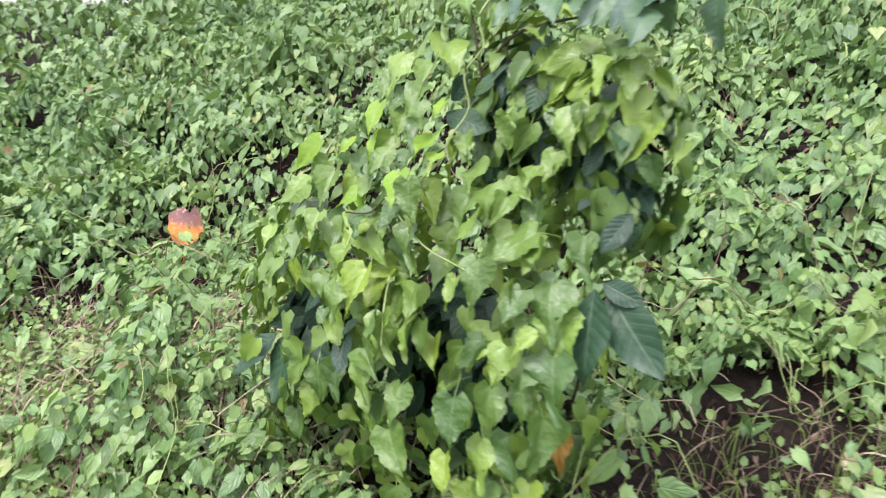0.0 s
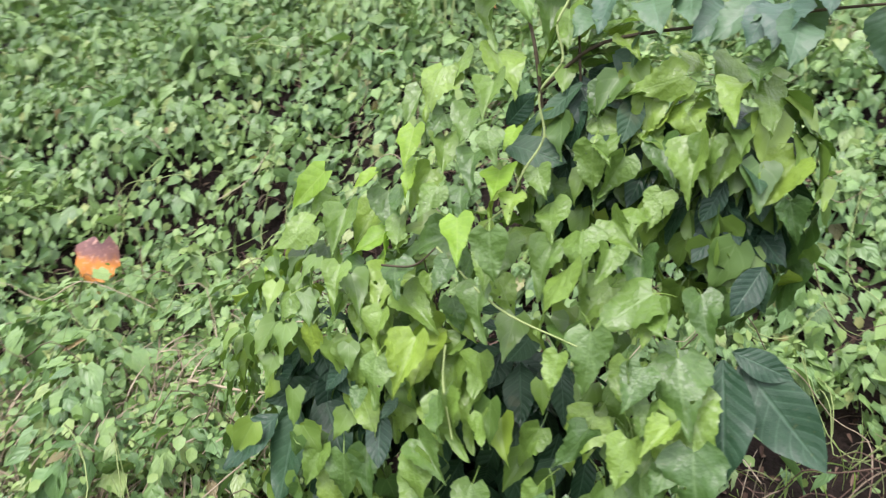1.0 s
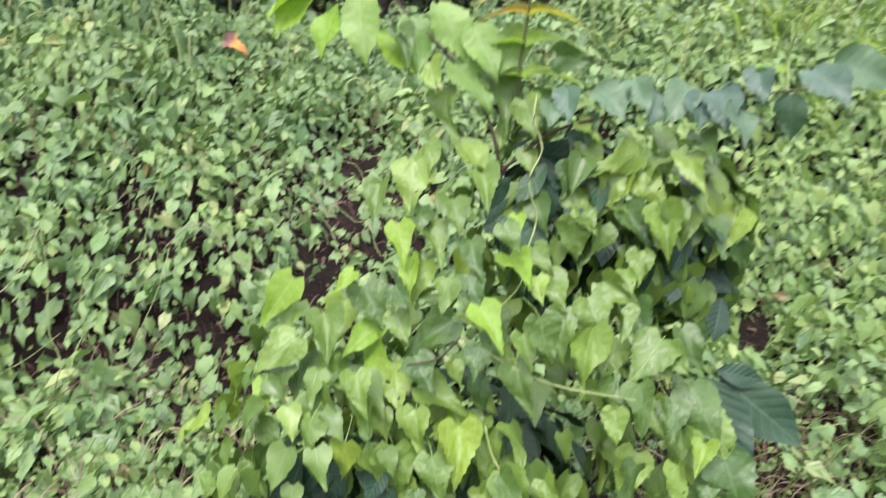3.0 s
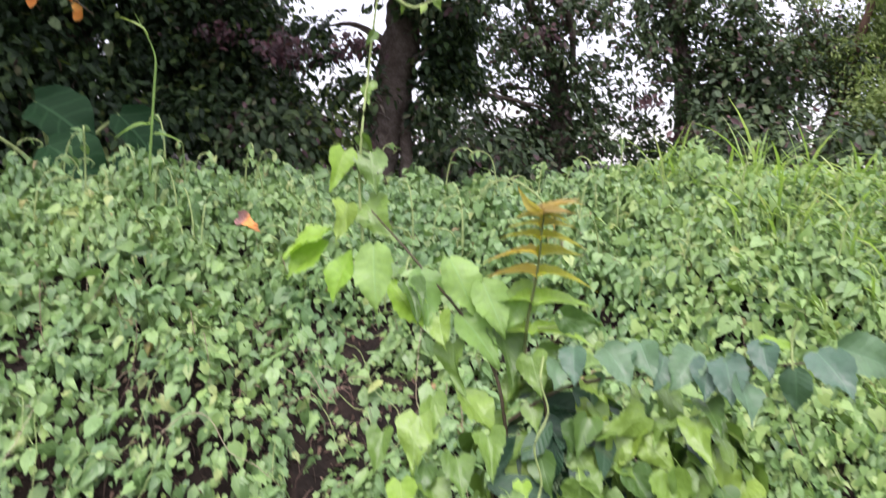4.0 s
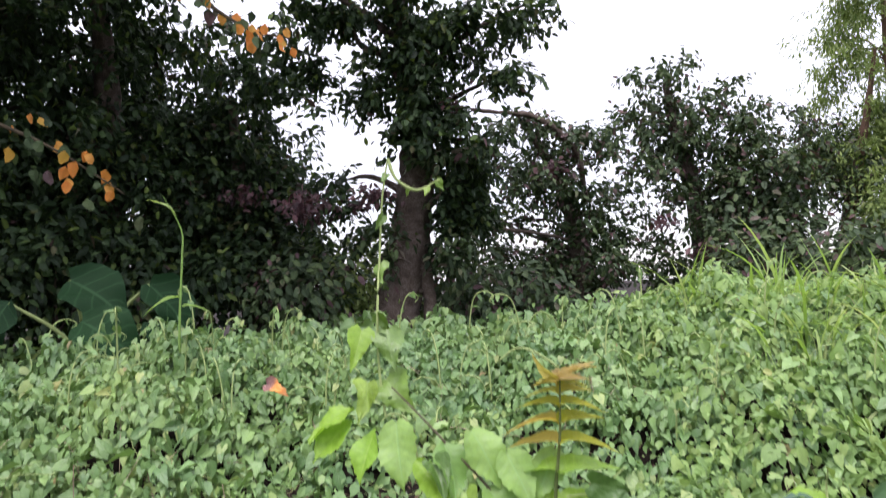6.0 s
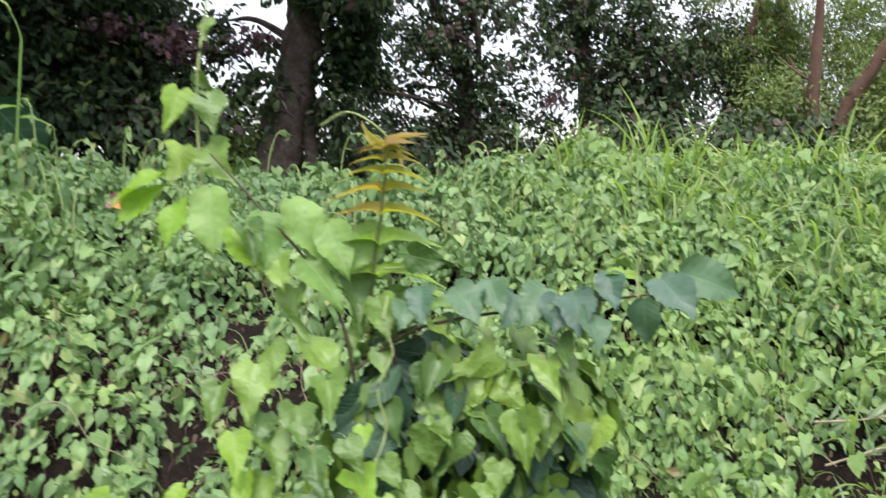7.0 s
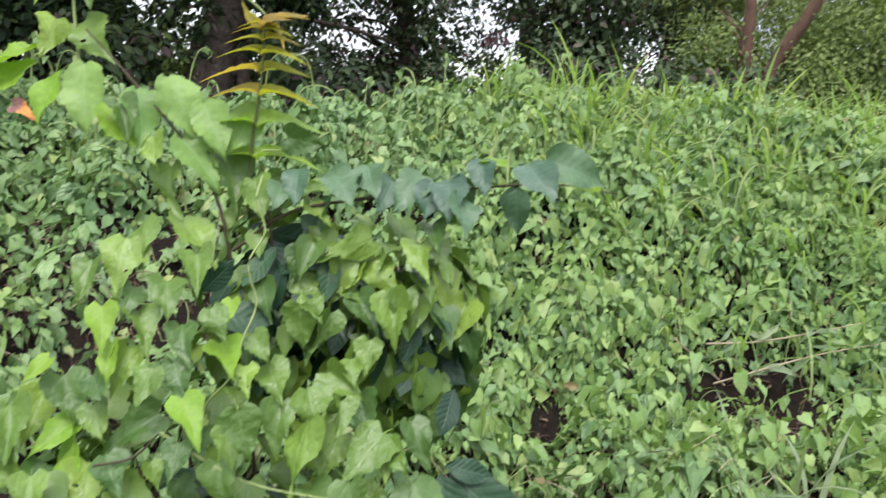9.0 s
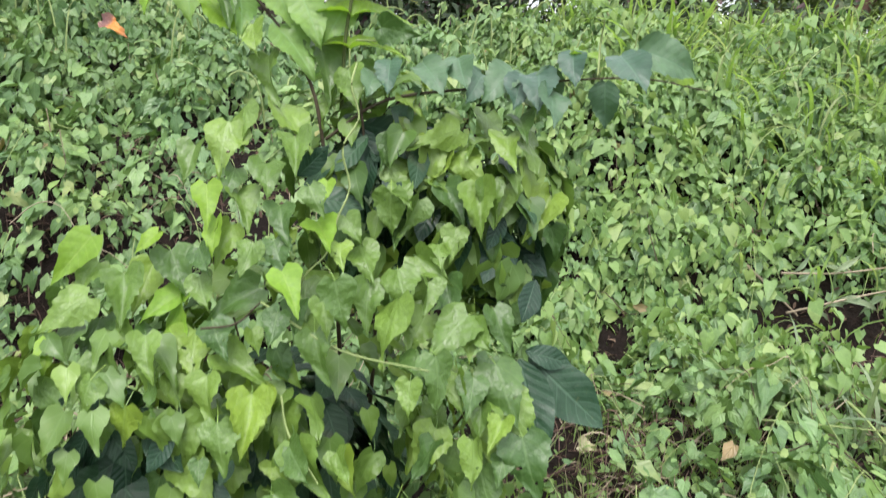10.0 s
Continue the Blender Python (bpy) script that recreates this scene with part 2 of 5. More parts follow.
LITTER = plain_material("dead_litter", [(0.1, (0.035, 0.02, 0.014)), (0.5, (0.08, 0.048, 0.032)), (0.9, (0.19, 0.135, 0.09))], 30, 0.85, islands=True)
# dark soil, taken nearer black to stand in for shade between leaves
SOIL = plain_material("dark_soil_with_shade", [(0.25, (0.005, 0.004, 0.003)), (0.5, (0.011, 0.008, 0.006)), (0.8, (0.032, 0.021, 0.016))], 9.0, 0.95, 0.9, 0.03, 0.15)
DARK_BARK = plain_material("vine_clad_bark", [(0.3, (0.03, 0.022, 0.017)), (0.5, (0.078, 0.058, 0.047)), (0.7, (0.165, 0.14, 0.122))], 14.0, 0.9, 0.9, 0.02, 0.2)
RED_BARK = plain_material("reddish_bark", [(0.25, (0.085, 0.052, 0.038)), (0.6, (0.15, 0.09, 0.065)), (0.9, (0.22, 0.15, 0.11))], 11.0, 0.85, 0.8, 0.012, 0.2)


# ---- building helpers ----
rng = np.random.default_rng(7)


def unit(v):
    return v / np.maximum(np.linalg.norm(v, axis=-1, keepdims=True), 1e-9)


def mesh_of(name, verts, faces, uvs, material):
    """A smooth mesh from arrays; faces are rows of four corners."""
    me = bpy.data.meshes.new(name)
    n, k = len(faces), len(faces[0])
    me.vertices.add(len(verts))
    me.vertices.foreach_set("co", np.asarray(verts, np.float32).ravel())
    me.loops.add(n * k)
    me.loops.foreach_set("vertex_index", np.asarray(faces, np.int32).ravel())
    me.polygons.add(n)
    me.polygons.foreach_set("loop_start", np.arange(0, n * k, k, dtype=np.int32))
    me.polygons.foreach_set("use_smooth", np.ones(n, bool))
    if uvs is not None:
        layer = me.uv_layers.new(name="UVMap")
        layer.data.foreach_set("uv", np.asarray(uvs, np.float32)[np.asarray(faces).ravel()].ravel())
    me.materials.append(material)
    me.update(calc_edges=True)
    return me


def part(name, me, parent=None, label="", m=None):
    ob = new(name, me)
    ob.parent = parent
    if m is not None:
        ob.matrix_basis = m
    return tagged(ob, label)


HEART = ([0, 0.05, 0.13, 0.22, 0.35, 0.5, 0.65, 0.8, 0.9, 1.0], [0.42, 0.78, 1.0, 0.99, 0.85, 0.64, 0.42, 0.22, 0.1, 0.01], 0.37, 0.14)
OVAL = ([0, 0.08, 0.2, 0.35, 0.5, 0.65, 0.8, 0.92, 1.0], [0.08, 0.36, 0.72, 0.95, 1.0, 0.9, 0.62, 0.26, 0.01], 0.25, 0.0)
BROAD = ([0, 0.08, 0.2, 0.35, 0.5, 0.65, 0.8, 0.92, 1.0], [0.2, 0.62, 0.93, 1.0, 0.92, 0.7, 0.4, 0.14, 0.01], 0.36, 0.06)
LANCE = ([0, 0.1, 0.25, 0.4, 0.55, 0.7, 0.85, 0.95, 1.0], [0.1, 0.5, 0.85, 1.0, 0.94, 0.75, 0.42, 0.15, 0.01], 0.15, 0.0)


def leaf_shape(outline, rows, cols, fold=0.12, droop=0.2, wave=0.03, teeth=0.03, seed=0, wide=1.0):
    """One leaf of length 1: stalk end at the origin, tip along +y, upper side +z."""
    r = np.random.default_rng(seed)
    at, width, half, lobe = outline
    v = np.linspace(0, 1, rows + 1) ** (0.85 if lobe else 1.0)
    u = np.linspace(-1, 1, cols + 1)
    w = np.interp(v, at, width) * half * wide
    vv, uu = np.meshgrid(v, u, indexing="ij")
    ww = np.repeat(w[:, None], cols + 1, 1)
    saw = np.where(np.arange(rows + 1) % 3 == 0, 1.6, -0.8)[:, None] if rows > 12 else 0.0
    edge = (np.abs(uu) > 0.99) * teeth * (r.uniform(-1, 1, uu.shape) + 0.5 * saw) * (vv < 0.95)
    x = uu * ww * (1 + edge * 1.5) + 0.05 * r.uniform(-1, 1) * vv**2
    y = vv - lobe * np.abs(uu) ** 1.4 * (1 - vv) ** 5 + edge * 0.4
    z = fold * np.abs(uu) * ww / half * 0.4 - droop * vv**2 * 0.6 + wave * np.sin(vv * 9 + r.uniform(0, 6) + uu * 1.5) * np.abs(uu) + 0.02 * r.uniform(-1, 1, uu.shape) * np.abs(uu)
    turn = r.uniform(-1, 1) * 0.4 * vv
    x, z = x * np.cos(turn) - z * np.sin(turn), x * np.sin(turn) + z * np.cos(turn)
    verts = np.stack([x, y, z], -1).reshape(-1, 3)
    idx = np.arange((rows + 1) * (cols + 1)).reshape(rows + 1, cols + 1)
    faces = np.stack([idx[:-1, :-1], idx[:-1, 1:], idx[1:, 1:], idx[1:, :-1]], -1).reshape(-1, 4)
    return verts, faces, np.stack([uu * 0.5 + 0.5, vv], -1).reshape(-1, 2)


def small_heart(seed, fold=0.3, droop=0.3, wide=1.0):
    """A heart-shaped leaf in four faces: two lobes at the stalk, straight sides, a drawn-out tip, bent along its midrib."""
    r = np.random.default_rng(900 + seed)
    a = 0.40 * wide * r.uniform(0.9, 1.1, 2)
    b = 0.25 * wide * r.uniform(0.85, 1.15, 2)
    lobe = r.uniform(-0.2, -0.08, 2)
    mid, tip = -droop * 0.12, -droop * 0.6
    v = np.array([(0, 0, 0), (0, 0.45, mid), (0.04 * r.uniform(-1, 1), 1, tip),
                  (0.24 * wide, lobe[0], fold * 0.09), (a[0], 0.16, fold * 0.14), (b[0], 0.56, mid * 1.3 + fold * 0.08),
                  (-0.24 * wide, lobe[1], fold * 0.09), (-a[1], 0.16, fold * 0.14), (-b[1], 0.56, mid * 1.3 + fold * 0.08)])
    f = np.array([(0, 3, 4, 1), (1, 4, 5, 2), (0, 1, 7, 6), (1, 2, 8, 7)])
    uv = np.array([(0.5, 0), (0.5, 0.45), (0.5, 1), (0.8, 0), (1, 0.16), (0.95, 0.56), (0.2, 0), (0, 0.16), (0.05, 0.56)])
    return v, f, uv


def small_oval(seed, wide=1.0, droop=0.3, fold=0.25):
    """A pointed oval leaf in two faces, folded along its midrib."""
    r = np.random.default_rng(700 + seed)
    w = 0.23 * wide * r.uniform(0.85, 1.15, 4)
    v = np.array([(0, 0, 0), (w[0], 0.3, fold * 0.2 - droop * 0.05), (w[1] * 0.9, 0.68, fold * 0.15 - droop * 0.3), (0.05 * r.uniform(-1, 1), 1, -droop * 0.6),
                  (-w[2] * 0.9, 0.68, fold * 0.15 - droop * 0.3), (-w[3], 0.3, fold * 0.2 - droop * 0.05)])
    return v, np.array([(0, 1, 2, 3), (0, 3, 4, 5)]), np.array([(0.5, 0), (1, 0.3), (1, 0.68), (0.5, 1), (0, 0.68), (0, 0.3)])


def spread(name, shapes, place, normal, tip, size, material):
    """Many leaves in one mesh."""
    normal = unit(normal)
    y = unit(tip - (tip * normal).sum(-1, keepdims=True) * normal)
    x = np.cross(y, normal)
    vs, fs, us, base = [], [], [], 0
    pick = np.arange(len(place)) % len(shapes)
    for k, (v, f, uv) in enumerate(shapes):
        i = np.where(pick == k)[0]
        if not len(i):
            continue
        s = size[i][:, None, None]
        p = place[i][:, None] + s * (v[None, :, :1] * x[i][:, None] + v[None, :, 1:2] * y[i][:, None] + v[None, :, 2:] * normal[i][:, None])
        vs.append(p.reshape(-1, 3))
        fs.append((f[None] + (np.arange(len(i)) * len(v))[:, None, None]).reshape(-1, 4) + base)
        us.append(np.tile(uv, (len(i), 1)))
        base += len(i) * len(v)
    return mesh_of(name, np.concatenate(vs), np.concatenate(fs), np.concatenate(us), material)


def curve_points(points, n):
    """A smooth line through the points."""
    p = np.asarray(points, float)
    p = np.concatenate([[2 * p[0] - p[1]], p, [2 * p[-1] - p[-2]]])
    out = []
    for i in range(1, len(p) - 2):
        for t in np.linspace(0, 1, n, endpoint=False):
            a, b, c, d = p[i - 1:i + 3]
            out.append(0.5 * (2 * b + (c - a) * t + (2 * a - 5 * b + 4 * c - d) * t**2 + (3 * b - a - 3 * c + d) * t**3))
    return np.array(out + [p[-2]])


def tube_arrays(points, radii, sides=6, rough=0.0):
    p = np.asarray(points, float)
    r = np.interp(np.linspace(0, 1, len(p)), np.linspace(0, 1, len(radii)), radii)
    t = unit(np.gradient(p, axis=0))
    ref = np.where(np.abs(t[:, 2:]) < 0.9, [[0, 0, 1.0]], [[1.0, 0, 0]])
    a = unit(np.cross(t, ref))
    b = np.cross(t, a)
    ang = np.linspace(0, 2 * math.pi, sides, endpoint=False)
    rr = r[:, None] * (1 + rough * rng.uniform(-1, 1, (len(p), sides)))
    v = p[:, None] + rr[..., None] * (np.cos(ang)[None, :, None] * a[:, None] + np.sin(ang)[None, :, None] * b[:, None])
    idx = np.arange(len(p) * sides).reshape(len(p), sides)
    nxt = np.roll(idx, -1, 1)
    f = np.stack([idx[:-1], nxt[:-1], nxt[1:], idx[1:]], -1).reshape(-1, 4)
    return v.reshape(-1, 3), f


def tube(name, points, radii, material, sides=6, n=6, rough=0.0):
    v, f = tube_arrays(curve_points(points, n), radii, sides, rough)
    return mesh_of(name, v, f, None, material)


def join_arrays(pieces):
    vs, fs, base = [], [], 0
    for v, f in pieces:
        vs.append(v)
        fs.append(f + base)
        base += len(v)
    return np.concatenate(vs), np.concatenate(fs)


def jitter(n, amount):
    return rng.normal(0, amount, (n, 3))


# ---- ground: a bank that climbs away to a crest ----
S_AT = np.array([-40, -6, -2, 0, 0.5, 0.9, 1.4, 1.8, 2.1, 2.4, 2.7, 3.0, 3.4, 4.0, 5.0, 8.0, 11.0, 16.0, 40.0, 4000.0])
Z_AT = np.array([-0.6, -0.3, -0.1, 0.1, 0.38, 0.52, 0.58, 0.64, 0.88, 1.03, 1.14, 1.22, 1.275, 1.285, 1.285, 1.27, 0.8, -0.5, -3.0, -3.0])
BUMPS = [(0.40, 3.75, 0.4, 0.10), (0.98, 3.65, 0.22, -0.12), (1.6, 3.3, 0.3, 0.04), (-0.35, 3.2, 0.35, 0.1), (-0.9, 3.1, 0.4, 0.13), (1.9, 2.2, 0.35, 0.05), (-0.4, 4.2, 0.4, 0.05), (-0.76, 2.42, 0.32, -0.09), (1.8, 1.28, 0.25, -0.06)]


def height(x, y):
    s, c = 0.6 * x + 0.8 * y, 0.8 * x - 0.6 * y
    along = np.clip(c + 2.0, -0.5, 3.5)
    s = s - 0.09 * along
    z = (np.interp(s - 0.12, S_AT, Z_AT) + 2 * np.interp(s, S_AT, Z_AT) + np.interp(s + 0.12, S_AT, Z_AT)) / 4
    z = z + 0.042 * along * np.clip((s - 2.2) / 0.8, 0, 1) * np.clip((9 - s) / 3, 0, 1)
    z = z + 0.03 * np.clip((s - 2.4) / 0.6, 0, 1) * np.sin(3.7 * c + 0.6) * np.sin(1.3 * c + 2.0)
    z = z + 0.03 * np.sin(2.3 * c + 1.1) * np.sin(1.9 * s + 0.4) + 0.018 * np.sin(5.3 * x + 0.7) * np.sin(4.6 * y + 2.0) + 0.008 * np.sin(13 * x) * np.sin(11 * y + 1)
    for bx, by, br, bh in BUMPS:
        z = z + bh * np.exp(-((x - bx) ** 2 + (y - by) ** 2) / br**2)
    return z


def ground_normal(x, y):
    e = 0.03
    return unit(np.stack([(height(x - e, y) - height(x + e, y)) / (2 * e), (height(x, y - e) - height(x, y + e)) / (2 * e), np.ones_like(x)], -1))


near_line = np.arange(-3.0, 6.0, 0.06)
gx = np.concatenate([[-900, -300, -100, -40, -20, -12, -8, -6, -5, -4, -3.5], near_line, np.arange(6, 10, 0.3), [11, 13, 16, 20, 30, 60, 120, 300, 900]])
gy = np.concatenate([[-900, -300, -100, -40, -20, -10, -6, -4, -3, -2, -1.4], np.arange(-1.0, 7.0, 0.06), np.arange(7, 11, 0.3), [12, 14, 17, 21, 30, 60, 120, 300, 900]])
ggx, ggy = np.meshgrid(gx, gy, indexing="ij")
ggz = height(ggx, ggy)
gi = np.arange(ggx.size).reshape(ggx.shape)
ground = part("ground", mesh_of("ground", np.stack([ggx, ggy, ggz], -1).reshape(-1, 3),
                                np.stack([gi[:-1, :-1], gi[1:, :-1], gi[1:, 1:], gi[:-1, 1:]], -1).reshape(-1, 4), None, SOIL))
tagged(ground, "dark brown soil bank under creeping vines", "ground", kind="structure")

# bare soil patches; those at the shrub's foot also stand in for shade
BARE_FOOT = [(1.79, 1.31, 0.24), (1.95, 1.17, 0.2), (0.48, 1.28, 0.2), (0.7, 1.36, 0.15), (0.6, 1.46, 0.15), (0.8, 1.52, 0.14), (0.62, 1.08, 0.16), (0.75, 1.6, 0.07), (0.9, 1.16, 0.07), (1.12, 1.08, 0.07), (0.75, 0.95, 0.1), (1.0, 1.3, 0.06), (-1.0, 2.15, 0.16), (0.82, 1.38, 0.15)]
BARE_BANK = [(0.0, 2.5, 0.06), (1.15, 1.3, 0.1), (-0.62, 2.72, 0.16), (-0.95, 2.3, 0.16), (-0.45, 2.7, 0.12), (-1.15, 1.75, 0.2), (-0.72, 2.3, 0.13), (1.62, 1.1, 0.07), (0.1, 1.45, 0.3), (0.2, 1.65, 0.22), (0.5, 1.4, 0.16), (-0.3, 2.55, 0.1), (0.15, 2.6, 0.1), (-0.75, 2.45, 0.14), (0.6, 2.3, 0.08), (-0.1, 2.75, 0.12), (0.05, 2.95, 0.1)]


def cover_density(x, y):
    d = np.ones_like(x)
    for bx, by, br, bare in [(*b, 0.95) for b in BARE_FOOT] + [(*b, 0.45) for b in BARE_BANK]:
        d = d * (1 - bare * np.exp(-(((x - bx) ** 2 + (y - by) ** 2) / br**2) ** 1.5))
    thin = 0.5 + 0.5 * np.sin(3.1 * x + 1.3 * np.sin(2.2 * y)) * np.sin(2.7 * y + 0.8 + np.sin(1.9 * x))
    fine = 0.5 + 0.5 * np.sin(11.3 * x + 2.1 * np.sin(8.7 * y)) * np.sin(12.9 * y + 1.9 * np.sin(9.1 * x))
    d = d * (1 - 0.6 * np.exp(-((x + 0.78) ** 2 + (y - 1.5) ** 2) / 0.42**2)) * (1 - 0.4 * np.exp(-((x - 1.08) ** 2 + (y - 1.12) ** 2) / 0.42**2))
    d = d * (1 - 0.25 * np.exp(-((x - 0.1) ** 2 + (y - 2.65) ** 2) / 0.55**2))
    d = d * (1 + 0.9 * np.exp(-((x - 1.32) ** 2 + (y - 1.67) ** 2) / 0.12**2))
    return d * (0.7 + 0.3 * thin) * (0.66 + 0.34 * fine)


def mounds(x, y, lift):
    """The top of the leafy mat: rounded mounds and hollows over the bank."""
    k = 0.5 + 0.3 * np.sin(9 * x + 2 * np.sin(6 * y)) * np.sin(8 * y + 1.7 * np.sin(7 * x)) + 0.22 * np.sin(17 * x + 1.5 * np.sin(13 * y) + 1) * np.sin(19 * y + 2 * np.sin(11 * x))
    broad = np.sin(5.1 * x + 1.9 * np.sin(3.3 * y) + 0.4) * np.sin(4.7 * y + 1.6 * np.sin(3.9 * x) + 1.1)
    return height(x, y) + lift * (0.15 + 1.15 * (k - 0.1) + 0.35 * broad)


def cover_field(n, r0, r1, lift, size, arc=(-50, 105)):
    """Places, faces, tips and sizes of heart-shaped leaves over the bank between two distances, tips hanging downhill."""
    r = np.sqrt(rng.uniform(r0**2, r1**2, n * 3))
    az = np.radians(rng.uniform(arc[0], arc[1], n * 3))
    x, y = -0.2 + r * np.sin(az), 0.3 + r * np.cos(az)
    keep = rng.uniform(0, 1, n * 3) < cover_density(x, y)
    keep &= (0.6 * x + 0.8 * y) < 7.5
    x, y = x[keep][:n], y[keep][:n]
    m = len(x)
    e = 0.02
    top = mounds(x, y, lift[1])
    slope = np.stack([(mounds(x - e, y, lift[1]) - mounds(x + e, y, lift[1])) / (2 * e), (mounds(x, y - e, lift[1]) - mounds(x, y + e, lift[1])) / (2 * e), np.ones(m)], -1)
    z = top + rng.normal(0, 0.012, m) - (1 - rng.beta(2.0, 1.0, m)) * 0.13
    nrm = unit(slope) * 0.8 + [-0.16, -0.22, 0.22] + jitter(m, 0.42)
    tip = unit(slope) * [0.7, 0.7, 0] + np.array([-0.26, -0.34, -0.7]) + jitter(m, 0.48)
    s = rng.uniform(size[0], size[1], m) * np.exp(rng.normal(0, 0.36, m)).clip(0.35, 1.7)
    return np.stack([x, y, z], -1), unit(nrm), tip, s


def cover_leaves(n, r0, r1, lift, size, shapes, name, arc=(-50, 105), material=COVER_LEAF):
    return spread(name, shapes, *cover_field(n, r0, r1, lift, size, arc), material)


def leaf_parts(meshes, parent, data):
    """Leaves as parts of their own, at places, faces, tips and sizes."""
    for i, (p, n, t, s) in enumerate(zip(*data)):
        t = t - t @ n * n
        t /= np.linalg.norm(t)
        m = Matrix(np.column_stack([np.cross(t, n), t, n]).tolist()).to_4x4()
        part("leaf", meshes[i % len(meshes)], parent, "", Matrix.Translation(p) @ m @ Matrix.Scale(float(s), 4))


SPREADS = [(0.2, 0.25, 1.0), (0.5, 0.3, 0.9), (-0.25, 0.35, 1.1), (0.35, 0.5, 0.85), (0.05, 0.1, 1.1), (0.6, 0.4, 0.95), (-0.1, 0.5, 1.0)]
near_shapes = [leaf_shape(HEART, 6, 4, f, d, 0.05, 0.04, k, w) for k, (f, d, w) in enumerate(SPREADS)]
mid_shapes = [leaf_shape(HEART, 4, 2, f, d, 0.04, 0.04, k, w) for k, (f, d, w) in enumerate(SPREADS)]
far_shapes = [small_heart(k, f * 2.6, d * 1.8, w) for k, (f, d, w) in enumerate(SPREADS)] + [small_oval(k + 30, 1.25, 0.7, 0.6) for k in range(3)]
sprigs = [small_oval(k, 1.5) for k in range(4)]
cover = new("ground_vine")
tagged(cover, "creeping vine with heart-shaped green leaves covering the bank", "ground cover", kind="stuff")
tagged(part("foliage", cover_leaves(28000, 0.7, 2.6, (0.0, 0.19), (0.024, 0.05), mid_shapes, "foliage"), cover), kind="stuff")
tagged(part("foliage", cover_leaves(88000, 2.6, 4.4, (0.0, 0.26), (0.023, 0.045), far_shapes, "foliage"), cover), kind="stuff")
tagged(part("foliage", cover_leaves(16000, 4.4, 7.5, (0.0, 0.25), (0.045, 0.08), far_shapes, "foliage"), cover), kind="stuff")
tagged(part("foliage", cover_leaves(7000, 0.2, 5.5, (0.0, 0.14), (0.055, 0.095), far_shapes, "foliage", (96, 319)), cover), kind="stuff")
leaf_parts([mesh_of("leaf", *s, COVER_LEAF) for s in near_shapes], cover, cover_field(290, 0.75, 1.7, (0.0, 0.19), (0.04, 0.07)))
tagged(part("weed_sprigs", cover_leaves(18000, 0.8, 3.8, (0.0, 0.23), (0.011, 0.028), sprigs, "weed_sprigs", material=SPRIG_LEAF)), "tiny light green weed leaves among the vines", "weeds", kind="stuff")
tagged(part("weed_leaves", cover_leaves(21000, 1.7, 4.6, (0.0, 0.3), (0.018, 0.044), far_shapes, "weed_leaves", (40, 96), SPRIG_LEAF)), "small pale green weed leaves on the sunnier side of the bank", "weeds", kind="stuff")


# dead leaves and bits on the soil
def litter(n):
    x, y = rng.uniform(-2, 4, n), rng.uniform(0.7, 4, n)
    p = np.stack([x, y, height(x, y) + rng.uniform(0.004, 0.03, n)], -1)
    return spread("litter", [small_oval(k + 50, 0.8, 0.9, 0.9) for k in range(4)], p, ground_normal(x, y) + jitter(n, 0.45), jitter(n, 1.0), rng.uniform(0.012, 0.032, n), LITTER)


tagged(part("leaf_litter", litter(11000)), "dry brown dead leaves on the soil", "leaf litter", kind="stuff")


# ---- trees beyond the crest ----
rng = np.random.default_rng(21)
oval_low = [small_oval(k, 1.0) for k in range(6)]
lance_low = [small_oval(k + 6, 0.6, 0.5) for k in range(4)]
FINER, MORE = 0.66, 2.1


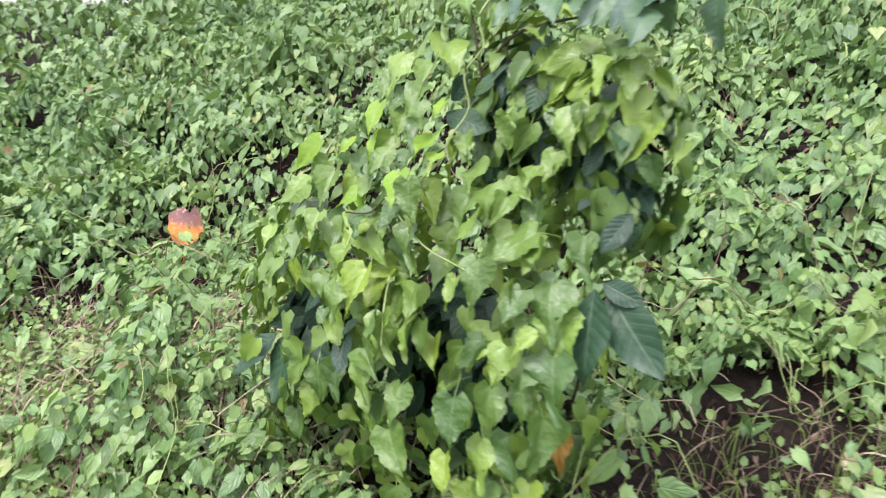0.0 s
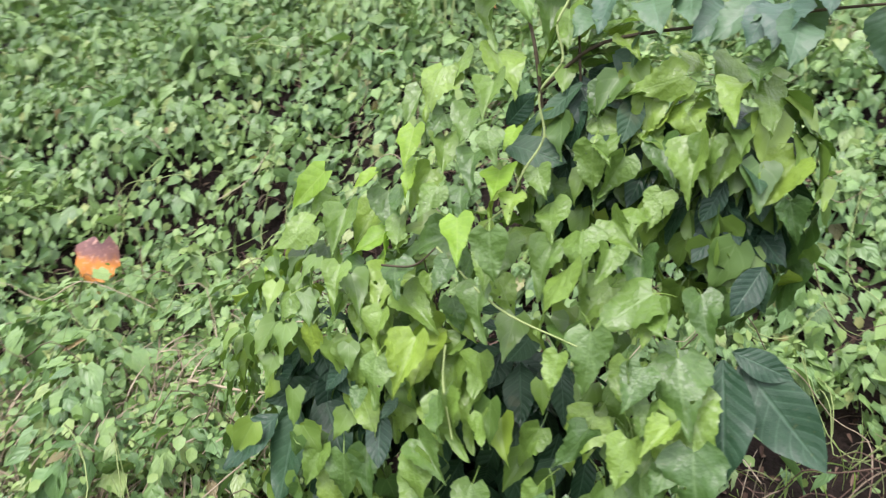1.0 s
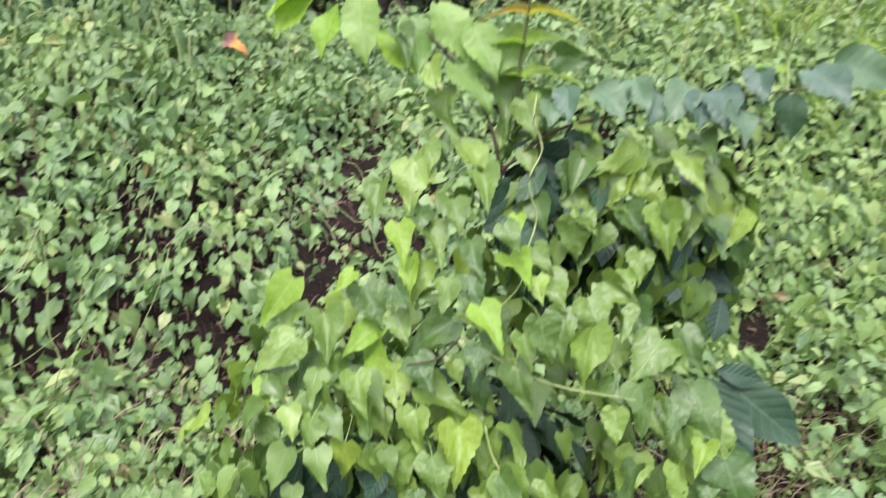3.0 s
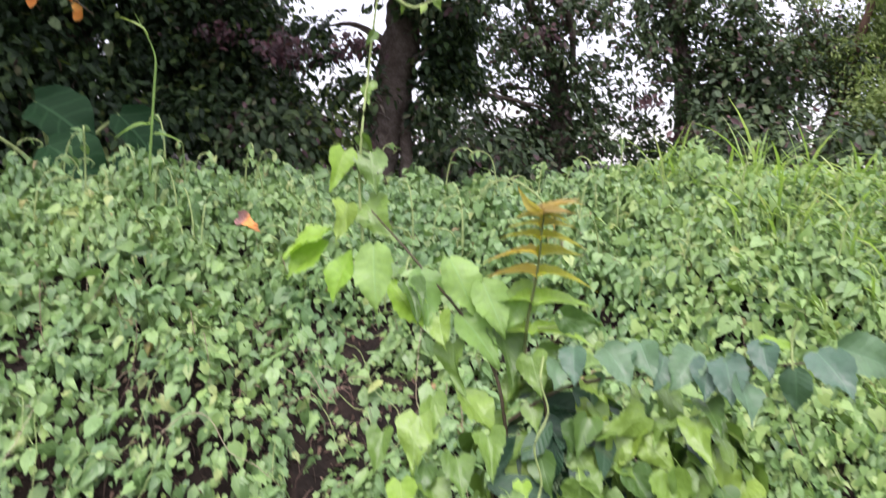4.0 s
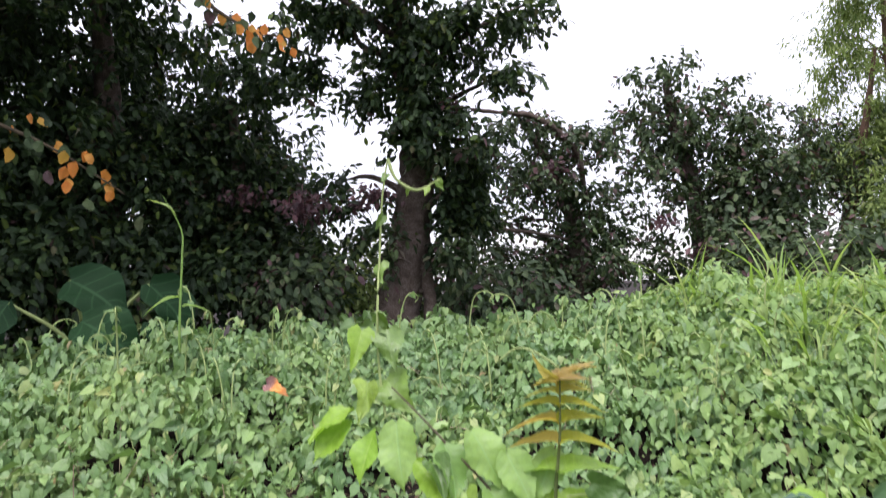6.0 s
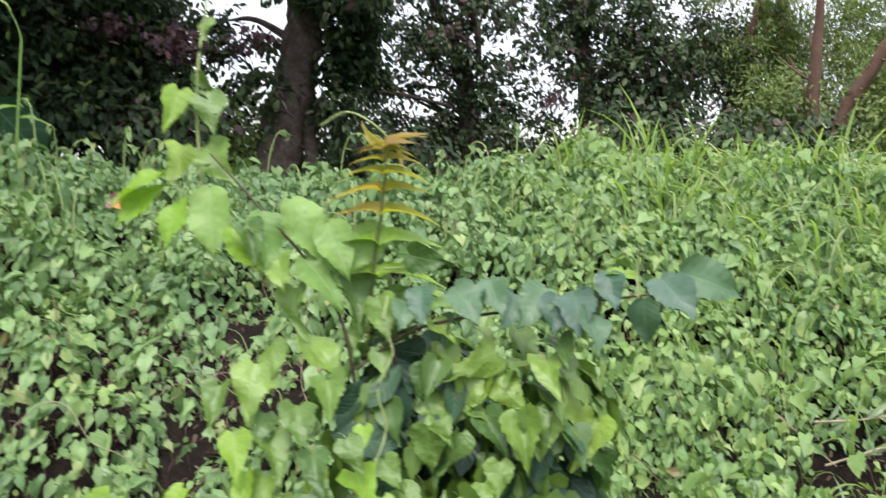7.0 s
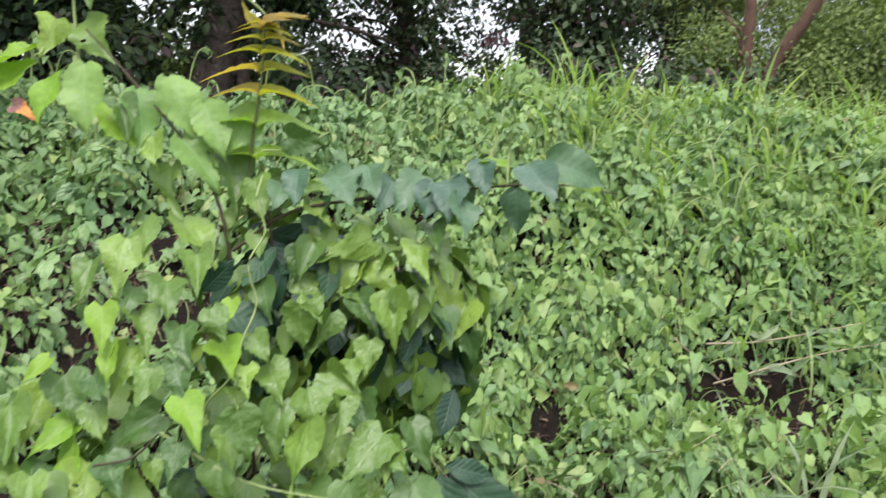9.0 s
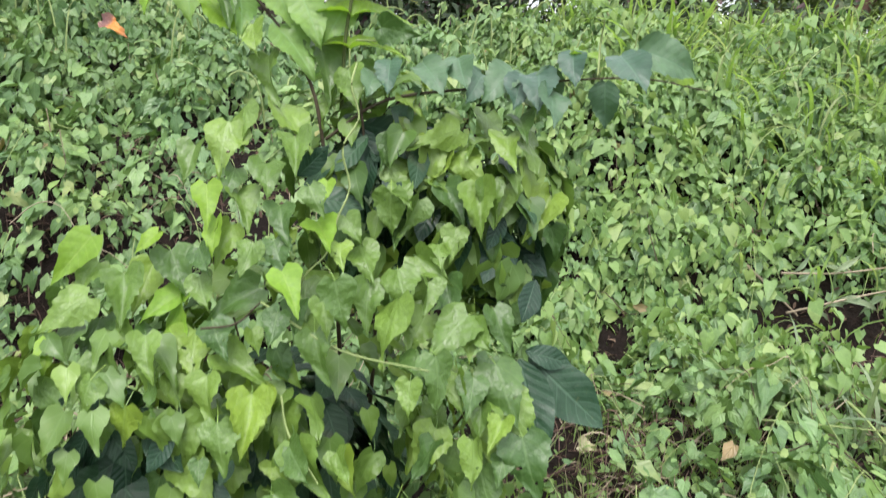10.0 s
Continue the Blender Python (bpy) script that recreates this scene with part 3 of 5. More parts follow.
def tree(name, label, trunk_points, radius, crowns, per_clump, leaf_size, material, bark, shapes=oval_low, clump_radius=0.3, limbs=14, hang=0.5, sides=10):
    """A tapered trunk, limbs that reach into the crown, and a crown of leaf clumps. crowns: centre, radii, number of clumps."""
    base = np.array(trunk_points[0], float)
    root = new(name)
    root.location = base
    tagged(root, label, "tree")
    line = curve_points(np.array(trunk_points, float) - base, 10)
    v, f = tube_arrays(line, [radius * 1.25, radius, radius * 0.85, radius * 0.55, radius * 0.25], sides, 0.12)
    part("trunk", mesh_of("trunk", v, f, None, bark), root)
    centres = []
    for c, rad, n in crowns:
        d = unit(rng.normal(0, 1, (n, 3))) * rng.uniform(0.12, 1, (n, 1)) ** 0.55
        d = np.where(rng.uniform(0, 1, (n, 1)) < 0.35, rng.normal(0, 0.62, (n, 3)), d)
        centres.append(np.array(c) - base + d * np.array(rad))
    centres = np.concatenate(centres)
    # each clump is a few sprays of leaves along drooping twigs
    sprays = 5
    per_spray = int(per_clump * (MORE * 1.15 if material == TREE_LEAF else MORE * 1.05) / sprays)
    hub = np.repeat(centres, sprays, 0)
    out = unit(rng.normal(0, 1, hub.shape) * [1, 1, 0.6])
    k = len(hub) * per_spray
    step = rng.uniform(0.05, 1.05, (k, 1)) * clump_radius
    spot = np.repeat(hub, per_spray, 0)
    off = np.repeat(out, per_spray, 0) * step + [0, 0, -0.35] * step**2 / clump_radius + rng.normal(0, clump_radius * 0.13, (k, 3))
    nrm = unit(off) * 0.5 + [0, 0, 0.6] + jitter(k, 0.45)
    tip = unit(off) * 0.6 + [0, 0, -hang] + jitter(k, 0.5)
    size = rng.uniform(leaf_size[0], leaf_size[1], k) * FINER
    tagged(part("crown", spread("crown", shapes, spot + off, nrm, tip, size, material), root), kind="stuff")
    for j in rng.choice(len(centres), min(limbs, len(centres)), replace=False):
        end = centres[j]
        start = line[int(np.clip(np.argmin(np.abs(line[:, 2] - (end[2] - 0.45 * np.linalg.norm(end[:2])))), 1, len(line) - 2))]
        mid = (start + end) / 2 + (rng.normal(0, 0.09, 3) + [0, 0, 0.02]) * np.linalg.norm(end - start)
        part("limb", tube("limb", [start, mid, end], [radius * 0.22, radius * 0.13, radius * 0.04], bark, 6, 5, 0.05), root)
    return root


tree("tree", "broadleaf tree with shade-dark leaves and brown vine-clad trunk", [(2.71, 6.25, 1.12), (2.78, 6.25, 1.61), (2.86, 6.11, 2.29), (2.87, 5.97, 2.86), (2.74, 5.85, 3.59), (2.38, 5.46, 4.86)], 0.2,
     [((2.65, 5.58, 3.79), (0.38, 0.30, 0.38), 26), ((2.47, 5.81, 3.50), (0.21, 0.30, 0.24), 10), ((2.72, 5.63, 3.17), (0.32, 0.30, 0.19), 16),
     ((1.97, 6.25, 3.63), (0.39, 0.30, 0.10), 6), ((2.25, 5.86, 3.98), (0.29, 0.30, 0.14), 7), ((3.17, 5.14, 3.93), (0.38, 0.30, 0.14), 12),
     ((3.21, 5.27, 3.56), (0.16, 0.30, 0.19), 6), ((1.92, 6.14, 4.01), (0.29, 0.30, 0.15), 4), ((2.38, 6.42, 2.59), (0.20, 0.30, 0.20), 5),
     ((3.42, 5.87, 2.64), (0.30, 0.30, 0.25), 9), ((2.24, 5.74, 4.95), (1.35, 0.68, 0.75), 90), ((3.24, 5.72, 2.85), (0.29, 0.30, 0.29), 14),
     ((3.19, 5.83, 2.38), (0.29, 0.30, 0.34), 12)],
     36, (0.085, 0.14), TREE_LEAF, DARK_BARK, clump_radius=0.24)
tree("tree", "slim vine-wrapped tree beside a thicker trunk", [(2.98, 6.04, 1.12), (2.97, 6.02, 1.61), (2.94, 6.03, 2.14), (2.92, 5.89, 2.76), (2.92, 5.66, 3.43)], 0.06,
     [((3.02, 5.85, 2.13), (0.14, 0.30, 0.19), 5), ((2.91, 5.73, 2.97), (0.19, 0.30, 0.29), 8), ((2.57, 6.13, 2.19), (0.12, 0.30, 0.24), 4)],
     30, (0.09, 0.15), MID_LEAF, DARK_BARK, clump_radius=0.2, limbs=4)
clad = tree("tree", "vine-smothered small tree with thin dark trunk", [(5.11, 6.27, 0.95), (5.13, 6.30, 1.60), (5.09, 6.32, 2.25), (4.93, 6.40, 2.85), (4.67, 6.52, 3.39)], 0.13,
     [((4.66, 6.51, 3.42), (0.43, 0.30, 0.13), 14), ((5.07, 6.19, 3.19), (0.30, 0.30, 0.24), 14), ((4.57, 6.68, 3.11), (0.36, 0.30, 0.24), 9),
     ((4.83, 6.37, 2.73), (0.48, 0.30, 0.30), 24), ((5.13, 6.12, 2.36), (0.36, 0.30, 0.42), 20), ((4.65, 6.73, 2.21), (0.43, 0.30, 0.36), 8),
     ((5.23, 6.06, 1.89), (0.42, 0.30, 0.36), 16), ((4.53, 6.97, 1.85), (0.37, 0.30, 0.31), 16), ((4.32, 6.99, 2.40), (0.36, 0.30, 0.36), 12),
     ((4.93, 6.51, 1.90), (0.36, 0.30, 0.30), 14)],
     30, (0.08, 0.13), MID_LEAF, DARK_BARK, clump_radius=0.24)
for line, r in (([(4.09, 6.77, 3.62), (4.32, 6.60, 3.57), (4.51, 6.33, 3.50), (4.72, 6.18, 3.34), (4.91, 6.07, 3.04), (5.06, 6.15, 2.59)], 0.036), ([(5.01, 6.24, 2.18), (4.60, 6.35, 2.27), (4.16, 6.45, 2.32), (3.98, 6.59, 2.35)], 0.024)):
    p = np.array(line) - np.array(clad.location)
    part("bough", mesh_of("bough", *tube_arrays(curve_points(p, 6), [r * 0.5, r * 0.8, r], 8, 0.3), None, DARK_BARK), clad)
tree("tree", "bushy vine-covered tree with dense dark leaves", [(6.31, 5.61, 0.91), (6.34, 5.65, 1.87), (6.25, 5.70, 2.66), (6.07, 5.74, 3.39), (5.95, 5.74, 3.86)], 0.12,
     [((5.95, 5.78, 3.75), (0.39, 0.30, 0.32), 16), ((6.19, 5.34, 3.62), (0.26, 0.30, 0.26), 8), ((6.36, 5.21, 3.26), (0.51, 0.30, 0.32), 20),
     ((5.94, 5.94, 3.29), (0.58, 0.30, 0.39), 26), ((6.29, 5.58, 2.90), (0.97, 0.48, 0.39), 50), ((6.43, 4.83, 2.86), (0.25, 0.30, 0.31), 10),
     ((5.89, 6.17, 2.39), (0.45, 0.30, 0.52), 13), ((6.46, 4.88, 2.30), (0.50, 0.30, 0.50), 32), ((6.35, 5.44, 2.22), (0.57, 0.30, 0.45), 28),
     ((6.05, 5.86, 1.76), (0.51, 0.30, 0.32), 14), ((6.48, 5.28, 1.75), (0.57, 0.30, 0.32), 22)],
     30, (0.08, 0.13), MID_LEAF, DARK_BARK, clump_radius=0.26)
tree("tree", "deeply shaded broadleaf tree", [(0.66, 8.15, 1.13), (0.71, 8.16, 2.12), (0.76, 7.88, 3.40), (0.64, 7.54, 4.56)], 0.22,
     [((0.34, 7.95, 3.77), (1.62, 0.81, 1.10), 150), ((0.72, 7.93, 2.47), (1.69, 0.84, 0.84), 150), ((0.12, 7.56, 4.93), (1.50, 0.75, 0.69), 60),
     # high crowns out of view, added to shade the left bank below
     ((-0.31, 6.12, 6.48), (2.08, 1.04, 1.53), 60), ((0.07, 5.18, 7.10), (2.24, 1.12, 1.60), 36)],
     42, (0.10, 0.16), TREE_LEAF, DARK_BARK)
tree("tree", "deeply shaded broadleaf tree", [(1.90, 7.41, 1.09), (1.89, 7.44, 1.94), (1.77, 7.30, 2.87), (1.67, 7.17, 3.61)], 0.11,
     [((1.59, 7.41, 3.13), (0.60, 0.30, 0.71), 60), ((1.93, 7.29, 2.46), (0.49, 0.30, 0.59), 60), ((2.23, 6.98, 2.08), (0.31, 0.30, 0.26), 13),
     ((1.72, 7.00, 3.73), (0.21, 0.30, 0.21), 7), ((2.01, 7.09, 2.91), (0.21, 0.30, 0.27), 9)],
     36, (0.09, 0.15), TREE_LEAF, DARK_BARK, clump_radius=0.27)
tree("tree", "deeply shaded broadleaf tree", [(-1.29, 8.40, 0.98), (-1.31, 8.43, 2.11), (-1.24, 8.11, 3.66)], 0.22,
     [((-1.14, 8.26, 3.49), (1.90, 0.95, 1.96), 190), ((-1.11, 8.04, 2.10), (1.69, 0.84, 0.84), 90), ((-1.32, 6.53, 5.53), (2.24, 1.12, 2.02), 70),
     # unseen crowns reaching over the bank, added to block light from it
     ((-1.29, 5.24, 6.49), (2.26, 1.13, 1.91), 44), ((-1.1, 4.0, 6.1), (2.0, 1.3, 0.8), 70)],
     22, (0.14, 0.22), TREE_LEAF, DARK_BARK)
# this tree stands out of view; it is added for its shade
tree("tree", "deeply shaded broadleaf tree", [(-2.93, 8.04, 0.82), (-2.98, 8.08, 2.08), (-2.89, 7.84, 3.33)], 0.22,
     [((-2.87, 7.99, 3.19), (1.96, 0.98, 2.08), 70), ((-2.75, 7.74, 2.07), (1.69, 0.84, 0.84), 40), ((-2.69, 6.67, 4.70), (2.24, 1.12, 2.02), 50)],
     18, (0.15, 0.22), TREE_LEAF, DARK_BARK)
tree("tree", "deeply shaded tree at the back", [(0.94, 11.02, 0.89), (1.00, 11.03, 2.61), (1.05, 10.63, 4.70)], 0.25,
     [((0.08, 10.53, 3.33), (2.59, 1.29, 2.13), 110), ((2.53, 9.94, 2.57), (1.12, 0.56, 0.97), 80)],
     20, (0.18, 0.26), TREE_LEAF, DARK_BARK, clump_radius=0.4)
tree("tree", "tall light-green tree with fine drooping leaves", [(8.13, 4.42, 0.87), (8.16, 4.42, 2.32), (7.95, 4.37, 3.82), (7.61, 4.22, 5.09)], 0.07,
     [((7.72, 4.52, 4.43), (0.58, 0.30, 0.65), 24), ((7.65, 4.86, 4.08), (0.29, 0.30, 0.65), 13), ((7.81, 4.44, 3.33), (0.64, 0.32, 0.71), 30),
     ((7.61, 4.76, 2.94), (0.35, 0.30, 0.28), 20), ((7.58, 4.20, 5.19), (0.79, 0.40, 0.51), 50), ((7.99, 4.29, 2.31), (0.85, 0.42, 0.57), 50)],
     46, (0.07, 0.12), LIGHT_TREE_LEAF, RED_BARK, lance_low, 0.3, 10, 1.0)
tree("tree", "light-green tree with upright reddish trunk", [(7.07, 3.53, 1.50), (7.02, 3.57, 2.10), (6.96, 3.56, 2.68), (6.88, 3.53, 3.24), (6.63, 3.47, 4.16)], 0.065,
     [((8.25, 4.51, 3.12), (0.66, 0.33, 0.44), 56), ((8.57, 3.74, 3.02), (0.80, 0.40, 0.73), 110), ((8.78, 3.26, 2.66), (0.73, 0.36, 0.58), 70),
     ((8.22, 3.90, 3.88), (1.16, 0.58, 0.29), 22)],
     42, (0.06, 0.10), LIGHT_TREE_LEAF, RED_BARK, lance_low, 0.32, 5, 0.8)
tree("tree", "light-green tree with slanting reddish trunk", [(7.11, 3.41, 1.51), (7.12, 3.33, 2.19), (7.14, 3.09, 2.68), (7.13, 2.85, 3.16), (7.02, 2.57, 3.85)], 0.07,
     [((8.63, 2.83, 3.03), (0.79, 0.39, 0.86), 90), ((8.80, 2.09, 2.90), (0.93, 0.46, 1.07), 90), ((8.14, 2.86, 4.20), (1.26, 0.63, 0.56), 30)],
     42, (0.06, 0.10), LIGHT_TREE_LEAF, RED_BARK, lance_low, 0.32, 5, 0.8)
tree("tree", "thin leaning tree with reddish bark", [(7.59, 4.80, 1.43), (7.59, 4.77, 2.14), (7.59, 4.63, 2.76), (7.56, 4.46, 3.34), (7.47, 4.28, 4.00)], 0.07,
     [((7.53, 4.74, 2.82), (0.55, 0.30, 0.48), 40), ((7.21, 5.00, 3.09), (0.34, 0.30, 0.41), 20)],
     34, (0.07, 0.12), MID_LEAF, RED_BARK, oval_low, 0.3, 5)


def shrub_mass(label, centre, radii, clumps, per_clump, size, material):
    c = np.array(centre, float)
    root = new("understory_shrub")
    z0 = float(height(c[0], c[1]))
    root.location = (c[0], c[1], z0)
    tagged(root, label, "shrub")
    d = unit(rng.normal(0, 1, (clumps, 3))) * rng.uniform(0.05, 1, (clumps, 1)) ** 0.5 * np.array(radii)
    d[:, 2] = np.maximum(d[:, 2] + c[2] - z0, 0.03)
    k = clumps * per_clump
    off = rng.normal(0, 0.13, (k, 3))
    tagged(part("foliage", spread("foliage", oval_low, np.repeat(d, per_clump, 0) + off, unit(off) * 0.4 + [-0.3, -0.3, 0.6] + jitter(k, 0.4), unit(off) + [0, 0, -0.7] + jitter(k, 0.4), rng.uniform(size[0], size[1], k), material), root), kind="stuff")
    for i in range(6):
        part("stem", tube("stem", [rng.normal(0, 0.08, 3) * [1, 1, 0], d[i] * [0.5, 0.5, 0.6], d[i]], [0.018, 0.012, 0.004], DARK_BARK, 5, 4), root)
    return root


# TREE_LEAF shrubs are dark by leaf colour, which stands in for shade
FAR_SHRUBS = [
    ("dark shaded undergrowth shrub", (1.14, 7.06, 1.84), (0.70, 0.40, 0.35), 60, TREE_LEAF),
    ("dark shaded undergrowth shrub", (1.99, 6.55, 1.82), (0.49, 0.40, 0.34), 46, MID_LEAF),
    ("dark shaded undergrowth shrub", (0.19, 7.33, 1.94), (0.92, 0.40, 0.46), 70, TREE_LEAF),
    # light leaves here stand in for backlight through the undergrowth
    ("undergrowth shrub with backlight put into light green leaves", (2.56, 6.61, 1.81), (0.31, 0.40, 0.31), 26, LIGHT_TREE_LEAF),
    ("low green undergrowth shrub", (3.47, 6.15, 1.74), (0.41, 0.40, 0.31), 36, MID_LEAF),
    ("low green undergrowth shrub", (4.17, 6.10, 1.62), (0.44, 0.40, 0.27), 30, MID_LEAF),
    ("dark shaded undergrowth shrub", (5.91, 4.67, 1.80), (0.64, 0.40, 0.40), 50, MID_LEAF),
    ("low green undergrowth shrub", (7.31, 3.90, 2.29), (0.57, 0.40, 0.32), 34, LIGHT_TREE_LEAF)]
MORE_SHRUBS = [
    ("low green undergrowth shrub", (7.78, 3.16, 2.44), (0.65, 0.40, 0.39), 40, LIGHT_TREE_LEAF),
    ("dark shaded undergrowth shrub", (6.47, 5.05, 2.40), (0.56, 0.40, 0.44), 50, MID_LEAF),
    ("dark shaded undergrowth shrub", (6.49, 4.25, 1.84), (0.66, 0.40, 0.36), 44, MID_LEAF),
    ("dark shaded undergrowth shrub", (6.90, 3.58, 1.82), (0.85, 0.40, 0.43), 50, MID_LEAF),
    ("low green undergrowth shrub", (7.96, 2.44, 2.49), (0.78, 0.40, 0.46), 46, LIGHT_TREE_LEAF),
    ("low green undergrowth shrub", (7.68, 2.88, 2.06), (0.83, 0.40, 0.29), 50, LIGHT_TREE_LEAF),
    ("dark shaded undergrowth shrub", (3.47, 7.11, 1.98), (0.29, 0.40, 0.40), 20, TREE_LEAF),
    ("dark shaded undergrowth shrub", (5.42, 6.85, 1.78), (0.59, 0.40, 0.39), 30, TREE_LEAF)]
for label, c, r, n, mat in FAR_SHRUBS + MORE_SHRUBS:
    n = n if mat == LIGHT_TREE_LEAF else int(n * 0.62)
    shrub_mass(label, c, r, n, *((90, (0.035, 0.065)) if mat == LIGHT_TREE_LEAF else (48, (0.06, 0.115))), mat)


# bunches of purple vine leaves in the trees
def purple_bunch(c, r, n):
    c = np.array(c, float)
    n = n * 2
    ob = part("purple_vine", spread("purple_vine", oval_low, jitter(n, r * 0.75) * [1.3, 1.0, 0.6], np.array([-0.3, -0.4, 0.6]) + jitter(n, 0.4), np.array([0, 0, -1.0]) + jitter(n, 0.5), rng.uniform(0.05, 0.085, n), PURPLE_LEAF))
    ob.location = c
    tagged(ob, "hanging bunch of dark purple vine leaves", "vine", kind="stuff")


for c, r, n in [((1.98, 6.29, 2.51), 0.13, 120), ((2.85, 5.40, 3.22), 0.05, 14), ((4.68, 6.20, 2.93), 0.12, 60), ((5.58, 5.62, 2.33), 0.1, 26), ((5.94, 5.35, 2.04), 0.1, 24), ((2.35, 6.11, 2.51), 0.06, 16), ((2.38, 5.87, 2.57), 0.1, 40), ((1.65, 6.84, 2.65), 0.1, 40)]:
    purple_bunch(c, r, n)


# a branch with orange dying leaves in front of the dark trees
def orange_branch(points, n, label):
    p = curve_points(points, 8)
    root = new("leafy_branch")
    root.location = points[0]
    tagged(root, label, "branch")
    part("stem", mesh_of("stem", *tube_arrays(p - p[0], [0.02, 0.012, 0.004], 6), None, BROWN_STEM), root)
    shapes = [leaf_shape(OVAL, 6, 4, 0.15, 0.3, 0.05, 0.05, k, 1.5) for k in range(3)]
    meshes = {m: [mesh_of("leaf", *s, m) for s in shapes] for m in (RUST_LEAF, MID_LEAF)}
    for i in range(n):
        q = p[rng.integers(2, len(p))] - p[0] + rng.normal(0, 0.08, 3)
        mat = RUST_LEAF if rng.uniform() < 0.38 else MID_LEAF
        s = rng.uniform(0.06, 0.105)
        part("leaf", meshes[mat][i % 3], root, "", Matrix.Translation(q) @ Euler((rng.uniform(-1.9, -1.0), rng.uniform(-0.5, 0.5), rng.uniform(-1.2, 0.6))).to_matrix().to_4x4() @ Matrix.Scale(s, 4))


orange_branch([(-0.71, 6.11, 3.14), (-0.21, 5.94, 2.92), (0.07, 5.74, 2.74), (0.43, 5.63, 2.47)], 40, "drooping branch with orange and green leaves")
orange_branch([(0.48, 5.67, 4.10), (0.95, 5.38, 3.69), (1.14, 5.18, 3.50), (1.34, 5.01, 3.42)], 40, "drooping branch with orange and yellow leaves")


# elephant ears behind the crest
def elephant_ear(c):
    root = new("elephant_ear_plant")
    root.location = (c[0], c[1], float(height(np.array(c[0]), np.array(c[1]))) - 0.02)
    tagged(root, "elephant ear plant with huge dark green leaves", "plant")
    shapes = [leaf_shape(BROAD, 12, 8, 0.3, 0.35, 0.09, 0.02, k, 1.2) for k in (3, 5, 8)]
    meshes = [mesh_of("leaf", *s, EAR_LEAF) for s in shapes]
    for i, (dx, dy, dz, s, face, turn) in enumerate([(-0.12, -0.1, 0.7, 0.43, (-0.3, -0.75, 0.55), -1.1), (0.36, 0.06, 0.66, 0.42, (0.15, -0.8, 0.5), -0.7), (-0.1, -0.35, 0.46, 0.42, (-0.2, -0.75, 0.6), -0.9),
                                                    (-0.42, 0.1, 0.58, 0.3, (-0.5, -0.7, 0.5), 1.0), (0.3, -0.2, 0.42, 0.34, (0.3, -0.75, 0.5), -0.4)]):
        n = np.array(face)
        t = np.array([math.sin(-turn) * 0.8, -0.3, -0.6])
        n = n / np.linalg.norm(n)
        t = t - t @ n * n
        t /= np.linalg.norm(t)
        m = Matrix(np.column_stack([np.cross(t, n), t, n]).tolist()).to_4x4()
        top = np.array([dx, dy, dz])
        leaf = part("leaf", meshes[i % 3], root, "", Matrix.Translation(top) @ m @ Matrix.Scale(s, 4))
        part("stalk", tube("stalk", [(0, 0, 0), (dx * 0.3, dy * 0.2 + 0.05, dz * 0.6), tuple(top)], [0.02, 0.015, 0.01], VINE_STEM, 6, 5), root)


elephant_ear((0.2, 5.56))
elephant_ear((-0.84, 5.9))


# ---- runners and weeds among the leaves ----
def runner(x, y, a, ln):
    pts = []
    for k in range(6):
        pts.append((x, y, float(mounds(np.array(x), np.array(y), 0.2)) + rng.uniform(-0.03, 0.05)))
        a += rng.normal(0, 0.45)
        x, y = x + ln / 5 * math.cos(a), y + ln / 5 * math.sin(a)
    return tube_arrays(curve_points(pts, 3), [0.0014, 0.0012, 0.0008], 4)


for mat, n, label in ((VINE_STEM, 260, "thin green creeping vine runners"), (STRAW, 110, "thin dry pale runners among the leaves"), (RED_STEM, 90, "thin dead brown runners among the leaves")):
    bits = [runner(rng.uniform(-1.8, 3.2), rng.uniform(0.7, 3.6), rng.uniform(0, 6.28), rng.uniform(0.15, 0.5)) for i in range(n)]
    tagged(part("vine_runners", mesh_of("vine_runners", *join_arrays(bits), None, mat)), label, "vine", kind="stuff")


# ---- grass and tendrils along the crest ----
def blades(x, y, length, width, lean, material, name, lift=0.0):
    """Bent grass blades."""
    n = len(x)
    base = np.stack([x, y, height(x, y) + lift], -1)
    a = rng.uniform(0, 2 * math.pi, n)
    out = np.stack([np.cos(a), np.sin(a), np.zeros(n)], -1)
    side = np.stack([-np.sin(a), np.cos(a), np.zeros(n)], -1)
    t = np.linspace(0, 1, 7)
    ln = rng.uniform(length[0], length[1], n)[:, None, None]
    bend = rng.uniform(lean[0], lean[1], n)[:, None, None]
    up = np.sin(np.minimum(t * bend[..., 0], 2.4))[..., None] / bend
    fwd = (1 - np.cos(np.minimum(t * bend[..., 0], 2.4)))[..., None] / bend
    line = base[:, None] + ln * (up * [0, 0, 1] + fwd * out[:, None])
    w = (rng.uniform(width[0], width[1], n)[:, None] * np.interp(t, [0, 0.3, 0.7, 1], [0.7, 1, 0.7, 0.02]))[..., None]
    v = np.stack([line - side[:, None] * w, line + side[:, None] * w + [0, 0, 0.002]], 2)
    idx = np.arange(n * 14).reshape(n, 7, 2)
    f = np.stack([idx[:, :-1, 0], idx[:, :-1, 1], idx[:, 1:, 1], idx[:, 1:, 0]], -1).reshape(-1, 4)
    uv = np.tile(np.stack([np.tile([0.0, 1.0], 7), np.repeat(t, 2)], -1), (n, 1))
    return mesh_of(name, v.reshape(-1, 3), f, uv, material)


